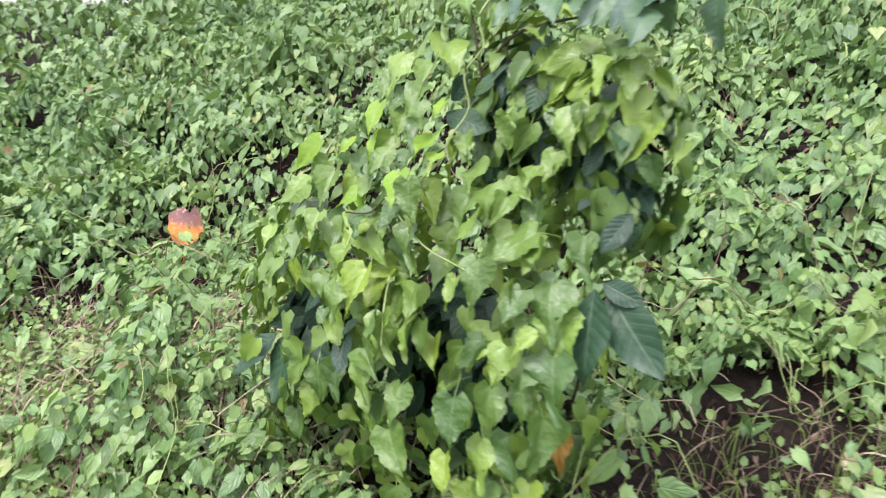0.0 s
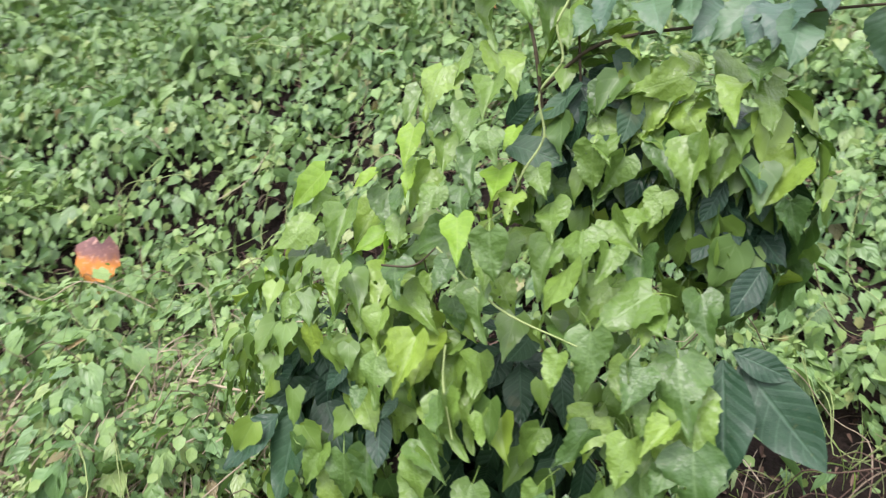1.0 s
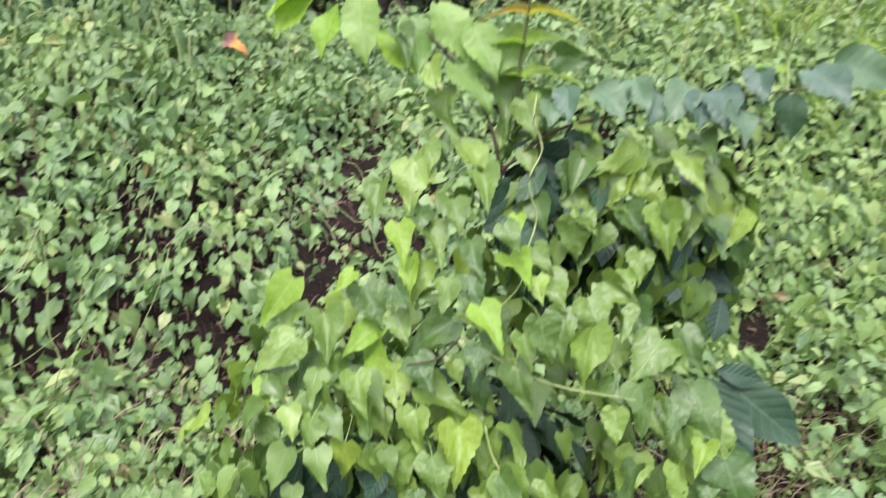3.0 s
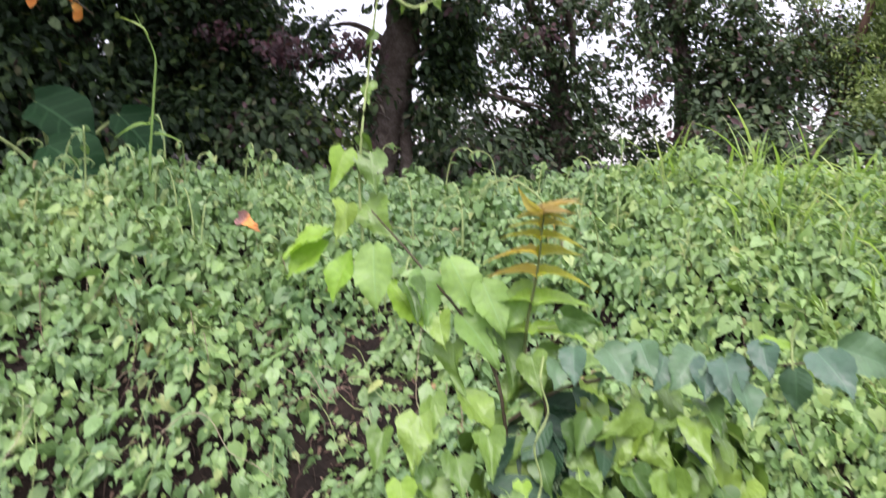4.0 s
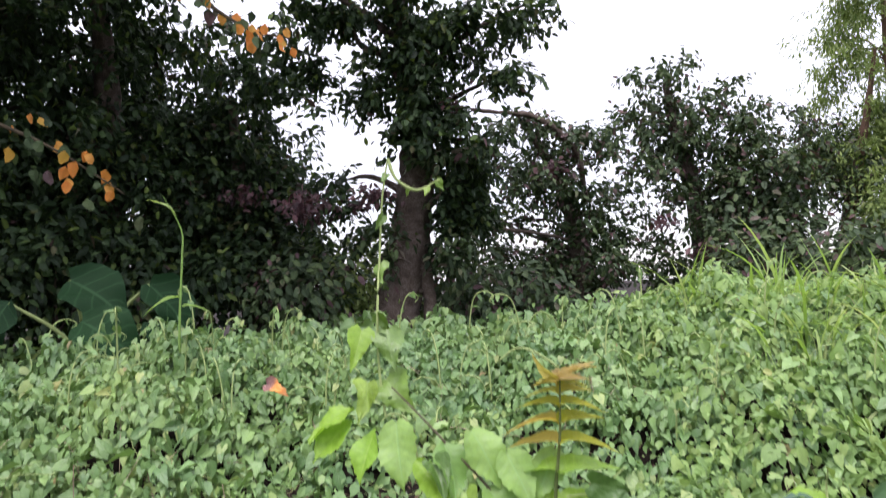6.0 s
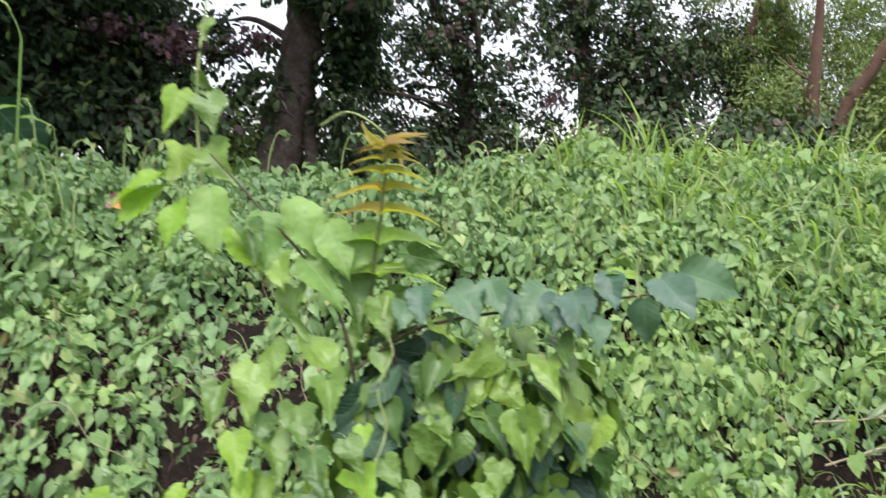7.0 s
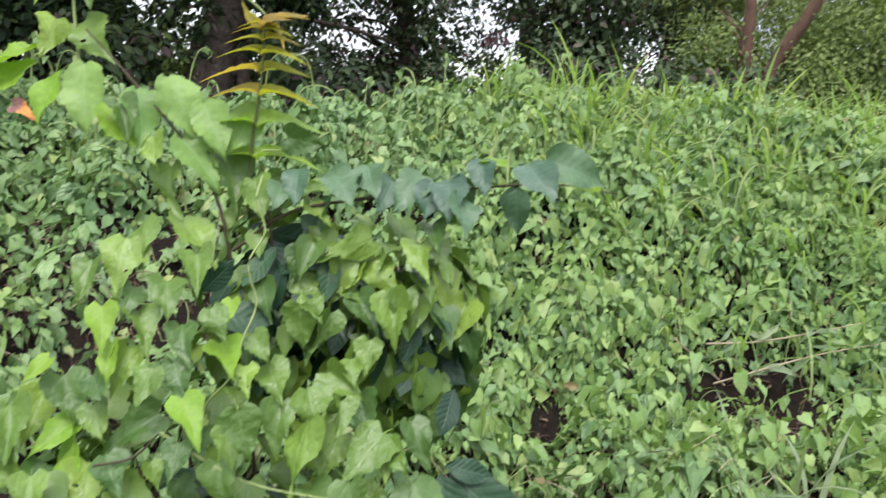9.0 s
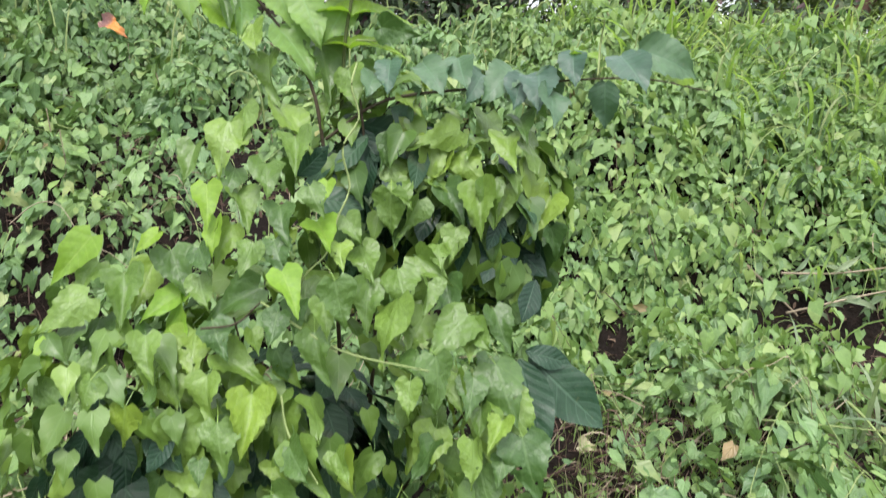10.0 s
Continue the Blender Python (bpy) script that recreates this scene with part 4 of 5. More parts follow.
def crest_points(n, s_lo, s_hi, c_lo, c_hi):
    s, c = rng.uniform(s_lo, s_hi, n), rng.uniform(c_lo, c_hi, n)
    return 0.6 * s + 0.8 * c, 0.8 * s - 0.6 * c


gxs, gys = crest_points(950, 2.8, 4.2, 0.2, 4.0)
tagged(part("crest_grass", blades(gxs, gys, (0.18, 0.44), (0.003, 0.008), (1.0, 2.7), GRASS_BLADE, "crest_grass", 0.12)), "bent green grass blades along the crest", "grass", kind="stuff")
gxs, gys = crest_points(800, 1.9, 3.6, 0.4, 3.8)
tagged(part("slope_grass", blades(gxs, gys, (0.16, 0.38), (0.002, 0.006), (1.5, 2.9), GRASS_BLADE, "slope_grass", 0.12)), "thin grass blades among the vines", "grass", kind="stuff")


wx, wy = rng.uniform(-1.5, -0.2, 2200), rng.uniform(1.0, 2.0, 2200)
tagged(part("low_weeds", blades(wx, wy, (0.04, 0.13), (0.0015, 0.004), (0.6, 2.6), GRASS_BLADE, "low_weeds")), "fine low weeds and grass near the foot of the bank", "weeds", kind="stuff")
wx, wy = rng.uniform(-1.5, -0.2, 2200), rng.uniform(1.0, 2.2, 2200)
tagged(part("dry_weeds", blades(wx, wy, (0.03, 0.10), (0.001, 0.002), (0.6, 2.8), STRAW, "dry_weeds")), "pale dry grass bits near the foot of the bank", "weeds", kind="stuff")


def tuft(x, y, n, length, label):
    px, py = x + rng.normal(0, 0.06, n), y + rng.normal(0, 0.06, n)
    tagged(part("grass_tuft", blades(px, py, length, (0.006, 0.013), (0.4, 2.0), GRASS_BLADE, "grass_tuft", 0.1 if length[1] > 0.3 else 0.02)), label, "grass", kind="stuff")


for x, y, n, hi in [(2.95, 2.78, 18, 0.6), (3.3, 2.4, 14, 0.5), (3.55, 2.0, 18, 0.55), (2.55, 3.05, 10, 0.42), (3.8, 1.7, 16, 0.5), (3.15, 2.6, 14, 0.5), (3.4, 2.2, 12, 0.45), (2.8, 2.5, 10, 0.4)]:
    tuft(x, y, n, (0.2, hi + 0.06), "tuft of tall green grass on the crest")


for x, y, n, hi in [(-0.95, 1.45, 9, 0.16), (-0.75, 1.2, 8, 0.15), (-1.2, 1.75, 9, 0.2)]:
    tuft(x, y, n, (0.08, hi), "small tuft of bright green grass")
stalk = new("grass_stalk")
stalk.location = (0.25, 3.75, float(height(np.array(0.25), np.array(3.75))))
tagged(stalk, "single tall green grass stalk standing on the crest", "grass")
part("stem", tube("stem", [(0, 0, 0), (0.0, 0, 0.3), (0.02, 0, 0.6), (0.02, 0, 0.72), (-0.05, 0.0, 0.86)], [0.006, 0.005, 0.004, 0.001], GRASS_BLADE, 6, 5), stalk)
STALK_BLADE = mesh_of("blade", *leaf_shape(LANCE, 8, 2, 0.3, 1.1, 0.02, 0.0, 4, 0.5), GRASS_BLADE)
for row in ((0.01, 0, 0.44, -0.1, -0.02, 0.45), (0.01, 0, 0.4, 0.09, -0.04, 0.42), (0.0, 0, 0.78, -0.05, 0.0, 0.86)):
    a, b = Vector(row[:3]), Vector(row[3:])
    y = (b - a).normalized()
    n = Vector((0, -0.5, 1))
    n = (n - n.dot(y) * y).normalized()
    part("blade", STALK_BLADE, stalk, "", Matrix.Translation(a) @ Matrix(np.column_stack([y.cross(n), y, n]).tolist()).to_4x4() @ Matrix.Scale((b - a).length * 1.2, 4))


def tendril(x, y, h, curl, turn):
    z = float(mounds(np.array(x), np.array(y), 0.26)) - 0.05
    d = np.array([math.cos(turn), math.sin(turn), 0])
    pts = [np.zeros(3), np.array([0, 0, h * 0.5]) + d * 0.01, np.array([0, 0, h * 0.9]) + d * 0.04, np.array([0, 0, h]) + d * (0.05 + curl), np.array([0, 0, h * 0.9]) + d * (0.06 + curl * 1.7), np.array([0, 0, h * 0.82]) + d * (0.05 + curl * 1.4)]
    v, f = tube_arrays(curve_points(pts, 4), [0.0036, 0.003, 0.002], 5)
    return v + [x, y, z], f


pieces, spots = [], []
for i in range(210):
    x, y = crest_points(1, 2.7, 4.0, -2.9, 3.4)
    pieces.append(tendril(float(x[0]), float(y[0]), rng.uniform(0.08, 0.26), rng.uniform(0.01, 0.05), rng.uniform(0, 6.28)))
    spots.append(pieces[-1][0].reshape(-1, 5, 3).mean(1)[6:18:3])
v, f = join_arrays(pieces)
tendrils = new("crest_tendrils")
tagged(tendrils, "curling vine tips standing up along the crest", "vine", kind="stuff")
tagged(part("stem", mesh_of("stem", v, f, None, VINE_STEM), tendrils), kind="stuff")
q = np.concatenate(spots)
tagged(part("foliage", spread("foliage", far_shapes, q, np.array([-0.4, -0.5, 0.5]) + jitter(len(q), 0.4), np.array([0, 0, -1.0]) + jitter(len(q), 0.5), rng.uniform(0.02, 0.045, len(q)), COVER_LEAF), tendrils), kind="stuff")


# fine weeds and dry bits where the vines thin out at the foot of the bank
wx, wy = -0.68 + rng.normal(0, 0.3, 5200), 1.68 + rng.normal(0, 0.3, 5200)
wz = height(wx, wy) + rng.uniform(0.01, 0.12, 5200)
tagged(part("weed_sprigs", spread("weed_sprigs", sprigs, np.stack([wx, wy, wz], -1), np.array([-0.1, -0.3, 0.8]) + jitter(5200, 0.4), jitter(5200, 1.0), rng.uniform(0.009, 0.024, 5200), SPRIG_LEAF)), "tiny light green weeds between the vines", "weeds", kind="stuff")
wx, wy = -0.7 + rng.normal(0, 0.3, 2600), 1.65 + rng.normal(0, 0.32, 2600)
tagged(part("dry_weeds", blades(wx, wy, (0.06, 0.18), (0.0008, 0.002), (0.8, 2.8), STRAW, "dry_weeds", 0.02)), "pale pinkish dry stems between the vines", "weeds", kind="stuff")


# ---- the shrub, the vine that climbs over it, and its shoots ----
def leaf_pose(row, face, loose=0.38, grow=1.0):
    """The pose of a leaf from its stalk end and tip, its upper side turned to face."""
    a, b = np.array(row[:3]), np.array(row[3:])
    y = b - a
    size = float(np.linalg.norm(y))
    y = y / size
    size *= grow
    n = np.array(face, float) + rng.normal(0, loose, 3)
    n = n - n @ y * y
    n /= np.linalg.norm(n)
    m = Matrix(np.column_stack([np.cross(y, n), y, n]).tolist()).to_4x4()
    return Matrix.Translation(a) @ m @ Matrix.Scale(size, 4)


def with_stalk(shape, holes=(), cols=8):
    """A leaf with its thin stalk; holes: places in the grid of the blade eaten away, each a ragged ring."""
    v, f, uv = shape[0].copy(), shape[1], shape[2]
    for row, col in holes:
        c = row * (cols + 1) + col
        f = f[~(f == c).any(1)]
        for dr in (-1, 0, 1):
            for dc in (-1, 0, 1):
                if dr or dc:
                    i = c + dr * (cols + 1) + dc
                    v[i] = v[c] + (v[i] - v[c]) * rng.uniform(0.45, 0.75) / math.hypot(dr, dc)
    t = np.linspace(0, 1, 5)
    line = np.stack([0.1 * t**2, -0.4 * t, -0.5 * t**1.4], -1)
    s = np.stack([line - [0.009, 0, 0], line + [0.009, 0, 0.004]], 1).reshape(-1, 3)
    i = np.arange(10).reshape(5, 2) + len(v)
    q = np.stack([i[:-1, 0], i[:-1, 1], i[1:, 1], i[1:, 0]], -1)
    return np.concatenate([v, s]), np.concatenate([f, q]), np.concatenate([uv, np.full((10, 2), 0.5)])


EATEN = {2: ((11, 2),), 9: ((8, 6), (14, 3))}
HEART_FORMS = [(0.25, 0.2, 1.0), (0.5, 0.3, 0.92), (-0.2, 0.3, 1.05), (0.4, 0.45, 0.88), (0.05, 0.15, 1.06), (0.6, 0.3, 0.92), (-0.1, 0.45, 1.0), (0.3, 0.1, 1.02), (0.75, 0.35, 0.95), (0.15, 0.4, 1.08)]
HEART_MESHES = [mesh_of("leaf", *with_stalk(leaf_shape(HEART, 22, 8, f * 1.1, d, 0.07, 0.034, 20 + k, w), EATEN.get(k, ())), VINE_LEAF) for k, (f, d, w) in enumerate(HEART_FORMS)]
DARK_MESHES = [mesh_of("leaf", *leaf_shape(OVAL, 10, 6, 0.1, 0.12, 0.03, 0.02, 40 + k), DARK_LEAF) for k in range(4)]
ARM_MESHES = [mesh_of("leaf", *leaf_shape(BROAD, 22, 6, 0.3, 0.4, 0.06, 0.035, 50 + k, 0.95), ARM_LEAF) for k in range(4)]
PALE_MESHES = [mesh_of("leaf", *leaf_shape(BROAD, 22, 6, 0.25, 0.4, 0.06, 0.035, 60 + k, 0.85), PALE_LEAF) for k in range(3)]
YOUNG_HEARTS = [mesh_of("leaf", *leaf_shape(HEART, 12, 6, 0.3, 0.2, 0.05, 0.06, 77 + k, 0.85), YOUNG_LEAF) for k in range(2)]
YOUNG_MESHES = [mesh_of("leaf", *leaf_shape(OVAL, 22, 6, 0.2, 0.25, 0.05, 0.035, 70 + k, 1.2), YOUNG_LEAF) for k in range(3)]
FACE = (-0.55, -0.68, 0.42)

shrub = new("shrub")
tagged(shrub, "leafy shrub with dark green veined leaves, smothered by a vine", "shrub")
vine = new("climbing_vine")
tagged(vine, "climbing vine with bright green heart-shaped leaves draped over a shrub", "vine")

LEFT_LEAVES = [
    (-0.16, 1.53, 1.19, -0.21, 1.53, 1.14), (-0.15, 1.54, 1.15, -0.19, 1.52, 1.12),
    (-0.18, 1.49, 1.12, -0.24, 1.49, 1.09), (-0.16, 1.51, 1.08, -0.20, 1.47, 1.04),
    (-0.23, 1.49, 1.07, -0.25, 1.46, 1.03), (-0.18, 1.43, 1.06, -0.18, 1.38, 1.01),
    (-0.13, 1.50, 1.14, -0.15, 1.45, 1.10), (-0.08, 1.53, 1.14, -0.12, 1.50, 1.09),
    (-0.06, 1.46, 1.12, -0.13, 1.46, 1.09), (-0.07, 1.49, 1.17, -0.07, 1.44, 1.12),
    (-0.06, 1.42, 1.15, -0.07, 1.38, 1.12), (-0.00, 1.37, 1.14, -0.06, 1.39, 1.11),
    (-0.07, 1.46, 1.10, -0.10, 1.40, 1.06), (-0.07, 1.41, 1.08, -0.10, 1.36, 1.05),
    (-0.07, 1.36, 1.11, -0.08, 1.31, 1.08), (-0.15, 1.48, 1.07, -0.14, 1.42, 1.06)]
SIDE_LEAVES = [
    (-0.14, 1.37, 1.05, -0.16, 1.34, 1.02), (-0.09, 1.33, 1.05, -0.11, 1.30, 0.99),
    (-0.18, 1.36, 1.02, -0.19, 1.36, 0.97), (-0.12, 1.34, 1.00, -0.13, 1.32, 0.93),
    (-0.10, 1.28, 1.01, -0.11, 1.25, 0.96), (-0.01, 1.34, 1.02, -0.07, 1.31, 1.01),
    (-0.05, 1.29, 1.03, -0.08, 1.25, 0.98), (-0.06, 1.36, 1.06, -0.03, 1.31, 1.04),
    (-0.01, 1.30, 1.13, -0.03, 1.28, 1.10), (-0.03, 1.33, 1.10, -0.03, 1.31, 1.07),
    (-0.12, 1.29, 0.96, -0.13, 1.27, 0.94), (-0.23, 1.49, 0.97, -0.26, 1.48, 0.92),
    (-0.25, 1.47, 1.02, -0.24, 1.43, 0.99), (-0.00, 1.32, 1.07, 0.01, 1.30, 1.03),
    (-0.21, 1.39, 1.05, -0.23, 1.38, 1.01), (-0.25, 1.51, 0.94, -0.25, 1.47, 0.90)]
FRONT_LEAVES = [
    (0.02, 1.22, 1.19, 0.02, 1.20, 1.14), (0.11, 1.27, 1.16, 0.08, 1.24, 1.11),
    (0.12, 1.22, 1.15, 0.07, 1.20, 1.10), (0.17, 1.22, 1.12, 0.12, 1.20, 1.08),
    (0.14, 1.25, 1.18, 0.12, 1.20, 1.14), (0.18, 1.26, 1.19, 0.19, 1.20, 1.17),
    (0.16, 1.21, 1.17, 0.14, 1.18, 1.14), (0.21, 1.23, 1.16, 0.19, 1.19, 1.12),
    (0.20, 1.17, 1.13, 0.13, 1.16, 1.09), (0.20, 1.17, 1.11, 0.18, 1.14, 1.08),
    (0.20, 1.16, 1.12, 0.19, 1.12, 1.10), (0.27, 1.19, 1.12, 0.26, 1.14, 1.07),
    (0.12, 1.14, 1.10, 0.11, 1.11, 1.05), (0.23, 1.15, 1.07, 0.20, 1.13, 1.04),
    (0.22, 1.13, 1.07, 0.21, 1.08, 1.02), (0.11, 1.20, 1.07, 0.11, 1.15, 1.07)]
LOW_LEAVES = [
    (0.09, 1.15, 1.07, 0.07, 1.13, 1.03), (0.02, 1.26, 1.11, 0.01, 1.23, 1.06),
    (0.03, 1.28, 1.01, 0.02, 1.22, 0.98), (0.14, 1.15, 0.99, 0.10, 1.14, 0.94),
    (0.16, 1.10, 0.99, 0.14, 1.07, 0.95), (0.19, 1.12, 1.02, 0.17, 1.10, 0.99),
    (0.20, 1.09, 1.01, 0.16, 1.07, 0.99), (0.17, 1.15, 1.06, 0.15, 1.12, 1.02),
    (0.18, 1.13, 1.06, 0.15, 1.10, 1.02), (0.02, 1.20, 0.97, 0.01, 1.16, 0.95),
    (-0.03, 1.23, 0.98, -0.04, 1.18, 0.96), (-0.03, 1.27, 0.94, -0.04, 1.23, 0.93),
    (0.20, 1.08, 0.97, 0.17, 1.06, 0.95)]
BASE_LEAVES = [
    (-0.02, 1.33, 1.01, -0.06, 1.29, 0.96), (0.03, 1.28, 0.96, -0.00, 1.23, 0.92),
    (0.13, 1.14, 0.98, 0.09, 1.12, 0.94), (0.19, 1.15, 0.95, 0.18, 1.11, 0.89),
    (0.22, 1.13, 1.00, 0.19, 1.09, 0.94), (0.24, 1.17, 1.03, 0.24, 1.12, 0.98),
    (-0.05, 1.23, 0.92, -0.03, 1.18, 0.90), (-0.05, 1.27, 0.85, -0.05, 1.22, 0.80),
    (-0.12, 1.34, 0.94, -0.10, 1.29, 0.89), (-0.19, 1.43, 0.98, -0.19, 1.43, 0.93),
    (0.08, 1.15, 0.90, 0.06, 1.12, 0.85), (0.15, 1.14, 0.88, 0.13, 1.11, 0.84),
    (0.01, 1.19, 0.88, -0.01, 1.16, 0.84), (0.21, 1.11, 0.90, 0.19, 1.08, 0.86)]
CASCADE_LEAVES = [
    (0.09, 1.12, 0.90, 0.08, 1.09, 0.84), (0.14, 1.10, 0.93, 0.13, 1.07, 0.87),
    (0.18, 1.10, 0.94, 0.17, 1.06, 0.88), (0.22, 1.07, 0.99, 0.21, 1.03, 0.93),
    (0.13, 1.11, 0.84, 0.12, 1.07, 0.78), (0.17, 1.09, 0.86, 0.17, 1.06, 0.80),
    (0.21, 1.07, 0.90, 0.20, 1.04, 0.83), (0.08, 1.13, 0.80, 0.07, 1.09, 0.75),
    (0.14, 1.10, 0.77, 0.13, 1.07, 0.72), (0.20, 1.09, 0.78, 0.19, 1.05, 0.73),
    (-0.01, 1.18, 0.81, 0.01, 1.13, 0.76), (-0.02, 1.23, 0.98, -0.02, 1.18, 0.93),
    (-0.06, 1.22, 0.91, -0.06, 1.19, 0.85), (0.23, 1.12, 1.03, 0.23, 1.06, 0.99)]
UPPER_LEAVES = [
    (0.10, 1.32, 1.24, 0.10, 1.28, 1.21), (0.23, 1.35, 1.36, 0.20, 1.32, 1.31),
    (0.26, 1.28, 1.36, 0.20, 1.29, 1.34), (0.33, 1.30, 1.38, 0.31, 1.26, 1.32),
    (0.26, 1.28, 1.33, 0.26, 1.23, 1.30), (0.24, 1.28, 1.28, 0.24, 1.23, 1.24),
    (0.26, 1.23, 1.29, 0.24, 1.20, 1.24), (0.32, 1.23, 1.29, 0.30, 1.20, 1.24),
    (0.23, 1.24, 1.23, 0.21, 1.22, 1.19), (0.18, 1.37, 1.28, 0.16, 1.34, 1.24),
    (0.18, 1.31, 1.28, 0.17, 1.27, 1.26), (0.29, 1.25, 1.22, 0.28, 1.23, 1.18),
    (0.12, 1.31, 1.20, 0.10, 1.26, 1.18), (0.06, 1.27, 1.22, 0.04, 1.24, 1.20),
    (0.20, 1.24, 1.21, 0.18, 1.21, 1.19), (0.19, 1.33, 1.22, 0.17, 1.29, 1.20)]
MID_LEAVES = [
    (-0.04, 1.41, 1.23, -0.06, 1.39, 1.19), (-0.02, 1.41, 1.22, -0.05, 1.39, 1.18),
    (-0.02, 1.35, 1.21, -0.05, 1.32, 1.18), (0.01, 1.35, 1.21, 0.00, 1.31, 1.18),
    (-0.00, 1.31, 1.18, -0.01, 1.26, 1.15), (0.03, 1.26, 1.15, 0.02, 1.23, 1.12),
    (0.05, 1.37, 1.34, 0.03, 1.33, 1.31), (0.00, 1.43, 1.26, -0.01, 1.38, 1.23),
    (-0.04, 1.44, 1.27, -0.06, 1.40, 1.23), (0.03, 1.41, 1.30, 0.01, 1.37, 1.27),
    (-0.06, 1.42, 1.19, -0.07, 1.38, 1.17), (0.03, 1.37, 1.25, 0.01, 1.33, 1.22),
    (-0.09, 1.48, 1.20, -0.12, 1.48, 1.18), (-0.00, 1.44, 1.29, -0.03, 1.41, 1.26),
    (0.03, 1.30, 1.29, 0.03, 1.27, 1.26), (0.02, 1.31, 1.13, 0.00, 1.27, 1.11)]
TOP_LEAVES = [
    (0.05, 1.49, 1.48, 0.03, 1.45, 1.44), (0.07, 1.48, 1.44, 0.05, 1.45, 1.38),
    (-0.01, 1.66, 1.63, -0.03, 1.63, 1.59), (0.03, 1.67, 1.63, 0.03, 1.61, 1.59),
    (0.03, 1.66, 1.71, 0.02, 1.63, 1.66), (0.01, 1.71, 1.70, 0.00, 1.68, 1.67),
    (0.02, 1.53, 1.52, 0.02, 1.49, 1.48), (0.14, 1.46, 1.46, 0.13, 1.41, 1.40),
    (0.15, 1.40, 1.43, 0.14, 1.36, 1.38), (0.07, 1.45, 1.37, 0.08, 1.39, 1.33),
    (0.18, 1.37, 1.49, 0.21, 1.32, 1.48), (0.18, 1.41, 1.43, 0.20, 1.37, 1.44),
    (0.03, 1.47, 1.37, 0.00, 1.44, 1.33), (0.22, 1.33, 1.32, 0.22, 1.28, 1.29),
    (0.00, 1.46, 1.35, -0.03, 1.43, 1.30), (-0.02, 1.52, 1.31, -0.05, 1.49, 1.27)]
YELLOW_LEAVES = [
    (-0.03, 1.67, 1.59, -0.09, 1.70, 1.56), (-0.03, 1.68, 1.57, -0.09, 1.69, 1.53),
    (-0.01, 1.64, 1.56, -0.05, 1.63, 1.50), (0.01, 1.56, 1.52, 0.02, 1.50, 1.48),
    (0.07, 1.32, 1.29, 0.05, 1.30, 1.27), (0.05, 1.31, 1.24, 0.03, 1.25, 1.23),
    (-0.00, 1.69, 1.71, -0.03, 1.67, 1.66), (0.37, 1.20, 1.47, 0.37, 1.15, 1.48),
    (0.41, 1.10, 1.48, 0.45, 1.05, 1.46), (0.38, 1.11, 1.47, 0.39, 1.07, 1.47)]
ARM_LEAVES = [
    (0.20, 1.37, 1.43, 0.18, 1.35, 1.38), (0.24, 1.35, 1.43, 0.23, 1.31, 1.39),
    (0.26, 1.32, 1.43, 0.24, 1.31, 1.39), (0.31, 1.30, 1.42, 0.28, 1.28, 1.38),
    (0.34, 1.27, 1.43, 0.30, 1.26, 1.38), (0.35, 1.23, 1.43, 0.32, 1.20, 1.38),
    (0.34, 1.20, 1.41, 0.32, 1.17, 1.36), (0.37, 1.19, 1.46, 0.35, 1.17, 1.41),
    (0.38, 1.12, 1.46, 0.36, 1.08, 1.42), (0.39, 1.10, 1.47, 0.42, 1.06, 1.44),
    (0.34, 1.25, 1.42, 0.31, 1.23, 1.38), (0.28, 1.32, 1.44, 0.26, 1.29, 1.40),
    (0.18, 1.38, 1.41, 0.16, 1.36, 1.38)]
PALE_LEAVES = [
    (0.01, 1.61, 1.57, -0.01, 1.57, 1.50), (0.05, 1.54, 1.54, 0.04, 1.49, 1.49),
    (0.08, 1.51, 1.56, 0.09, 1.46, 1.50), (0.08, 1.48, 1.48, 0.10, 1.42, 1.44),
    (0.33, 1.26, 1.42, 0.33, 1.20, 1.41), (0.24, 1.35, 1.42, 0.19, 1.36, 1.42),
    (0.11, 1.47, 1.53, 0.11, 1.42, 1.48), (0.17, 1.43, 1.53, 0.13, 1.42, 1.48)]
DARK_R_LEAVES = [
    (0.28, 1.14, 1.06, 0.26, 1.07, 0.97), (0.30, 1.14, 1.06, 0.34, 1.05, 0.99),
    (0.29, 1.14, 1.07, 0.33, 1.10, 1.06), (0.33, 1.26, 1.17, 0.29, 1.24, 1.14),
    (0.34, 1.21, 1.15, 0.33, 1.16, 1.12), (0.31, 1.27, 1.17, 0.33, 1.21, 1.15)]
DARK_F_LEAVES = [
    (0.33, 1.23, 1.19, 0.29, 1.23, 1.14), (0.33, 1.17, 1.16, 0.29, 1.15, 1.12),
    (0.32, 1.25, 1.21, 0.28, 1.24, 1.16), (0.16, 1.39, 1.35, 0.18, 1.33, 1.29),
    (-0.13, 1.39, 0.96, -0.12, 1.34, 0.92), (-0.15, 1.45, 0.90, -0.21, 1.46, 0.87),
    (-0.17, 1.45, 0.94, -0.20, 1.46, 0.90), (-0.07, 1.30, 0.94, -0.09, 1.29, 0.92)]
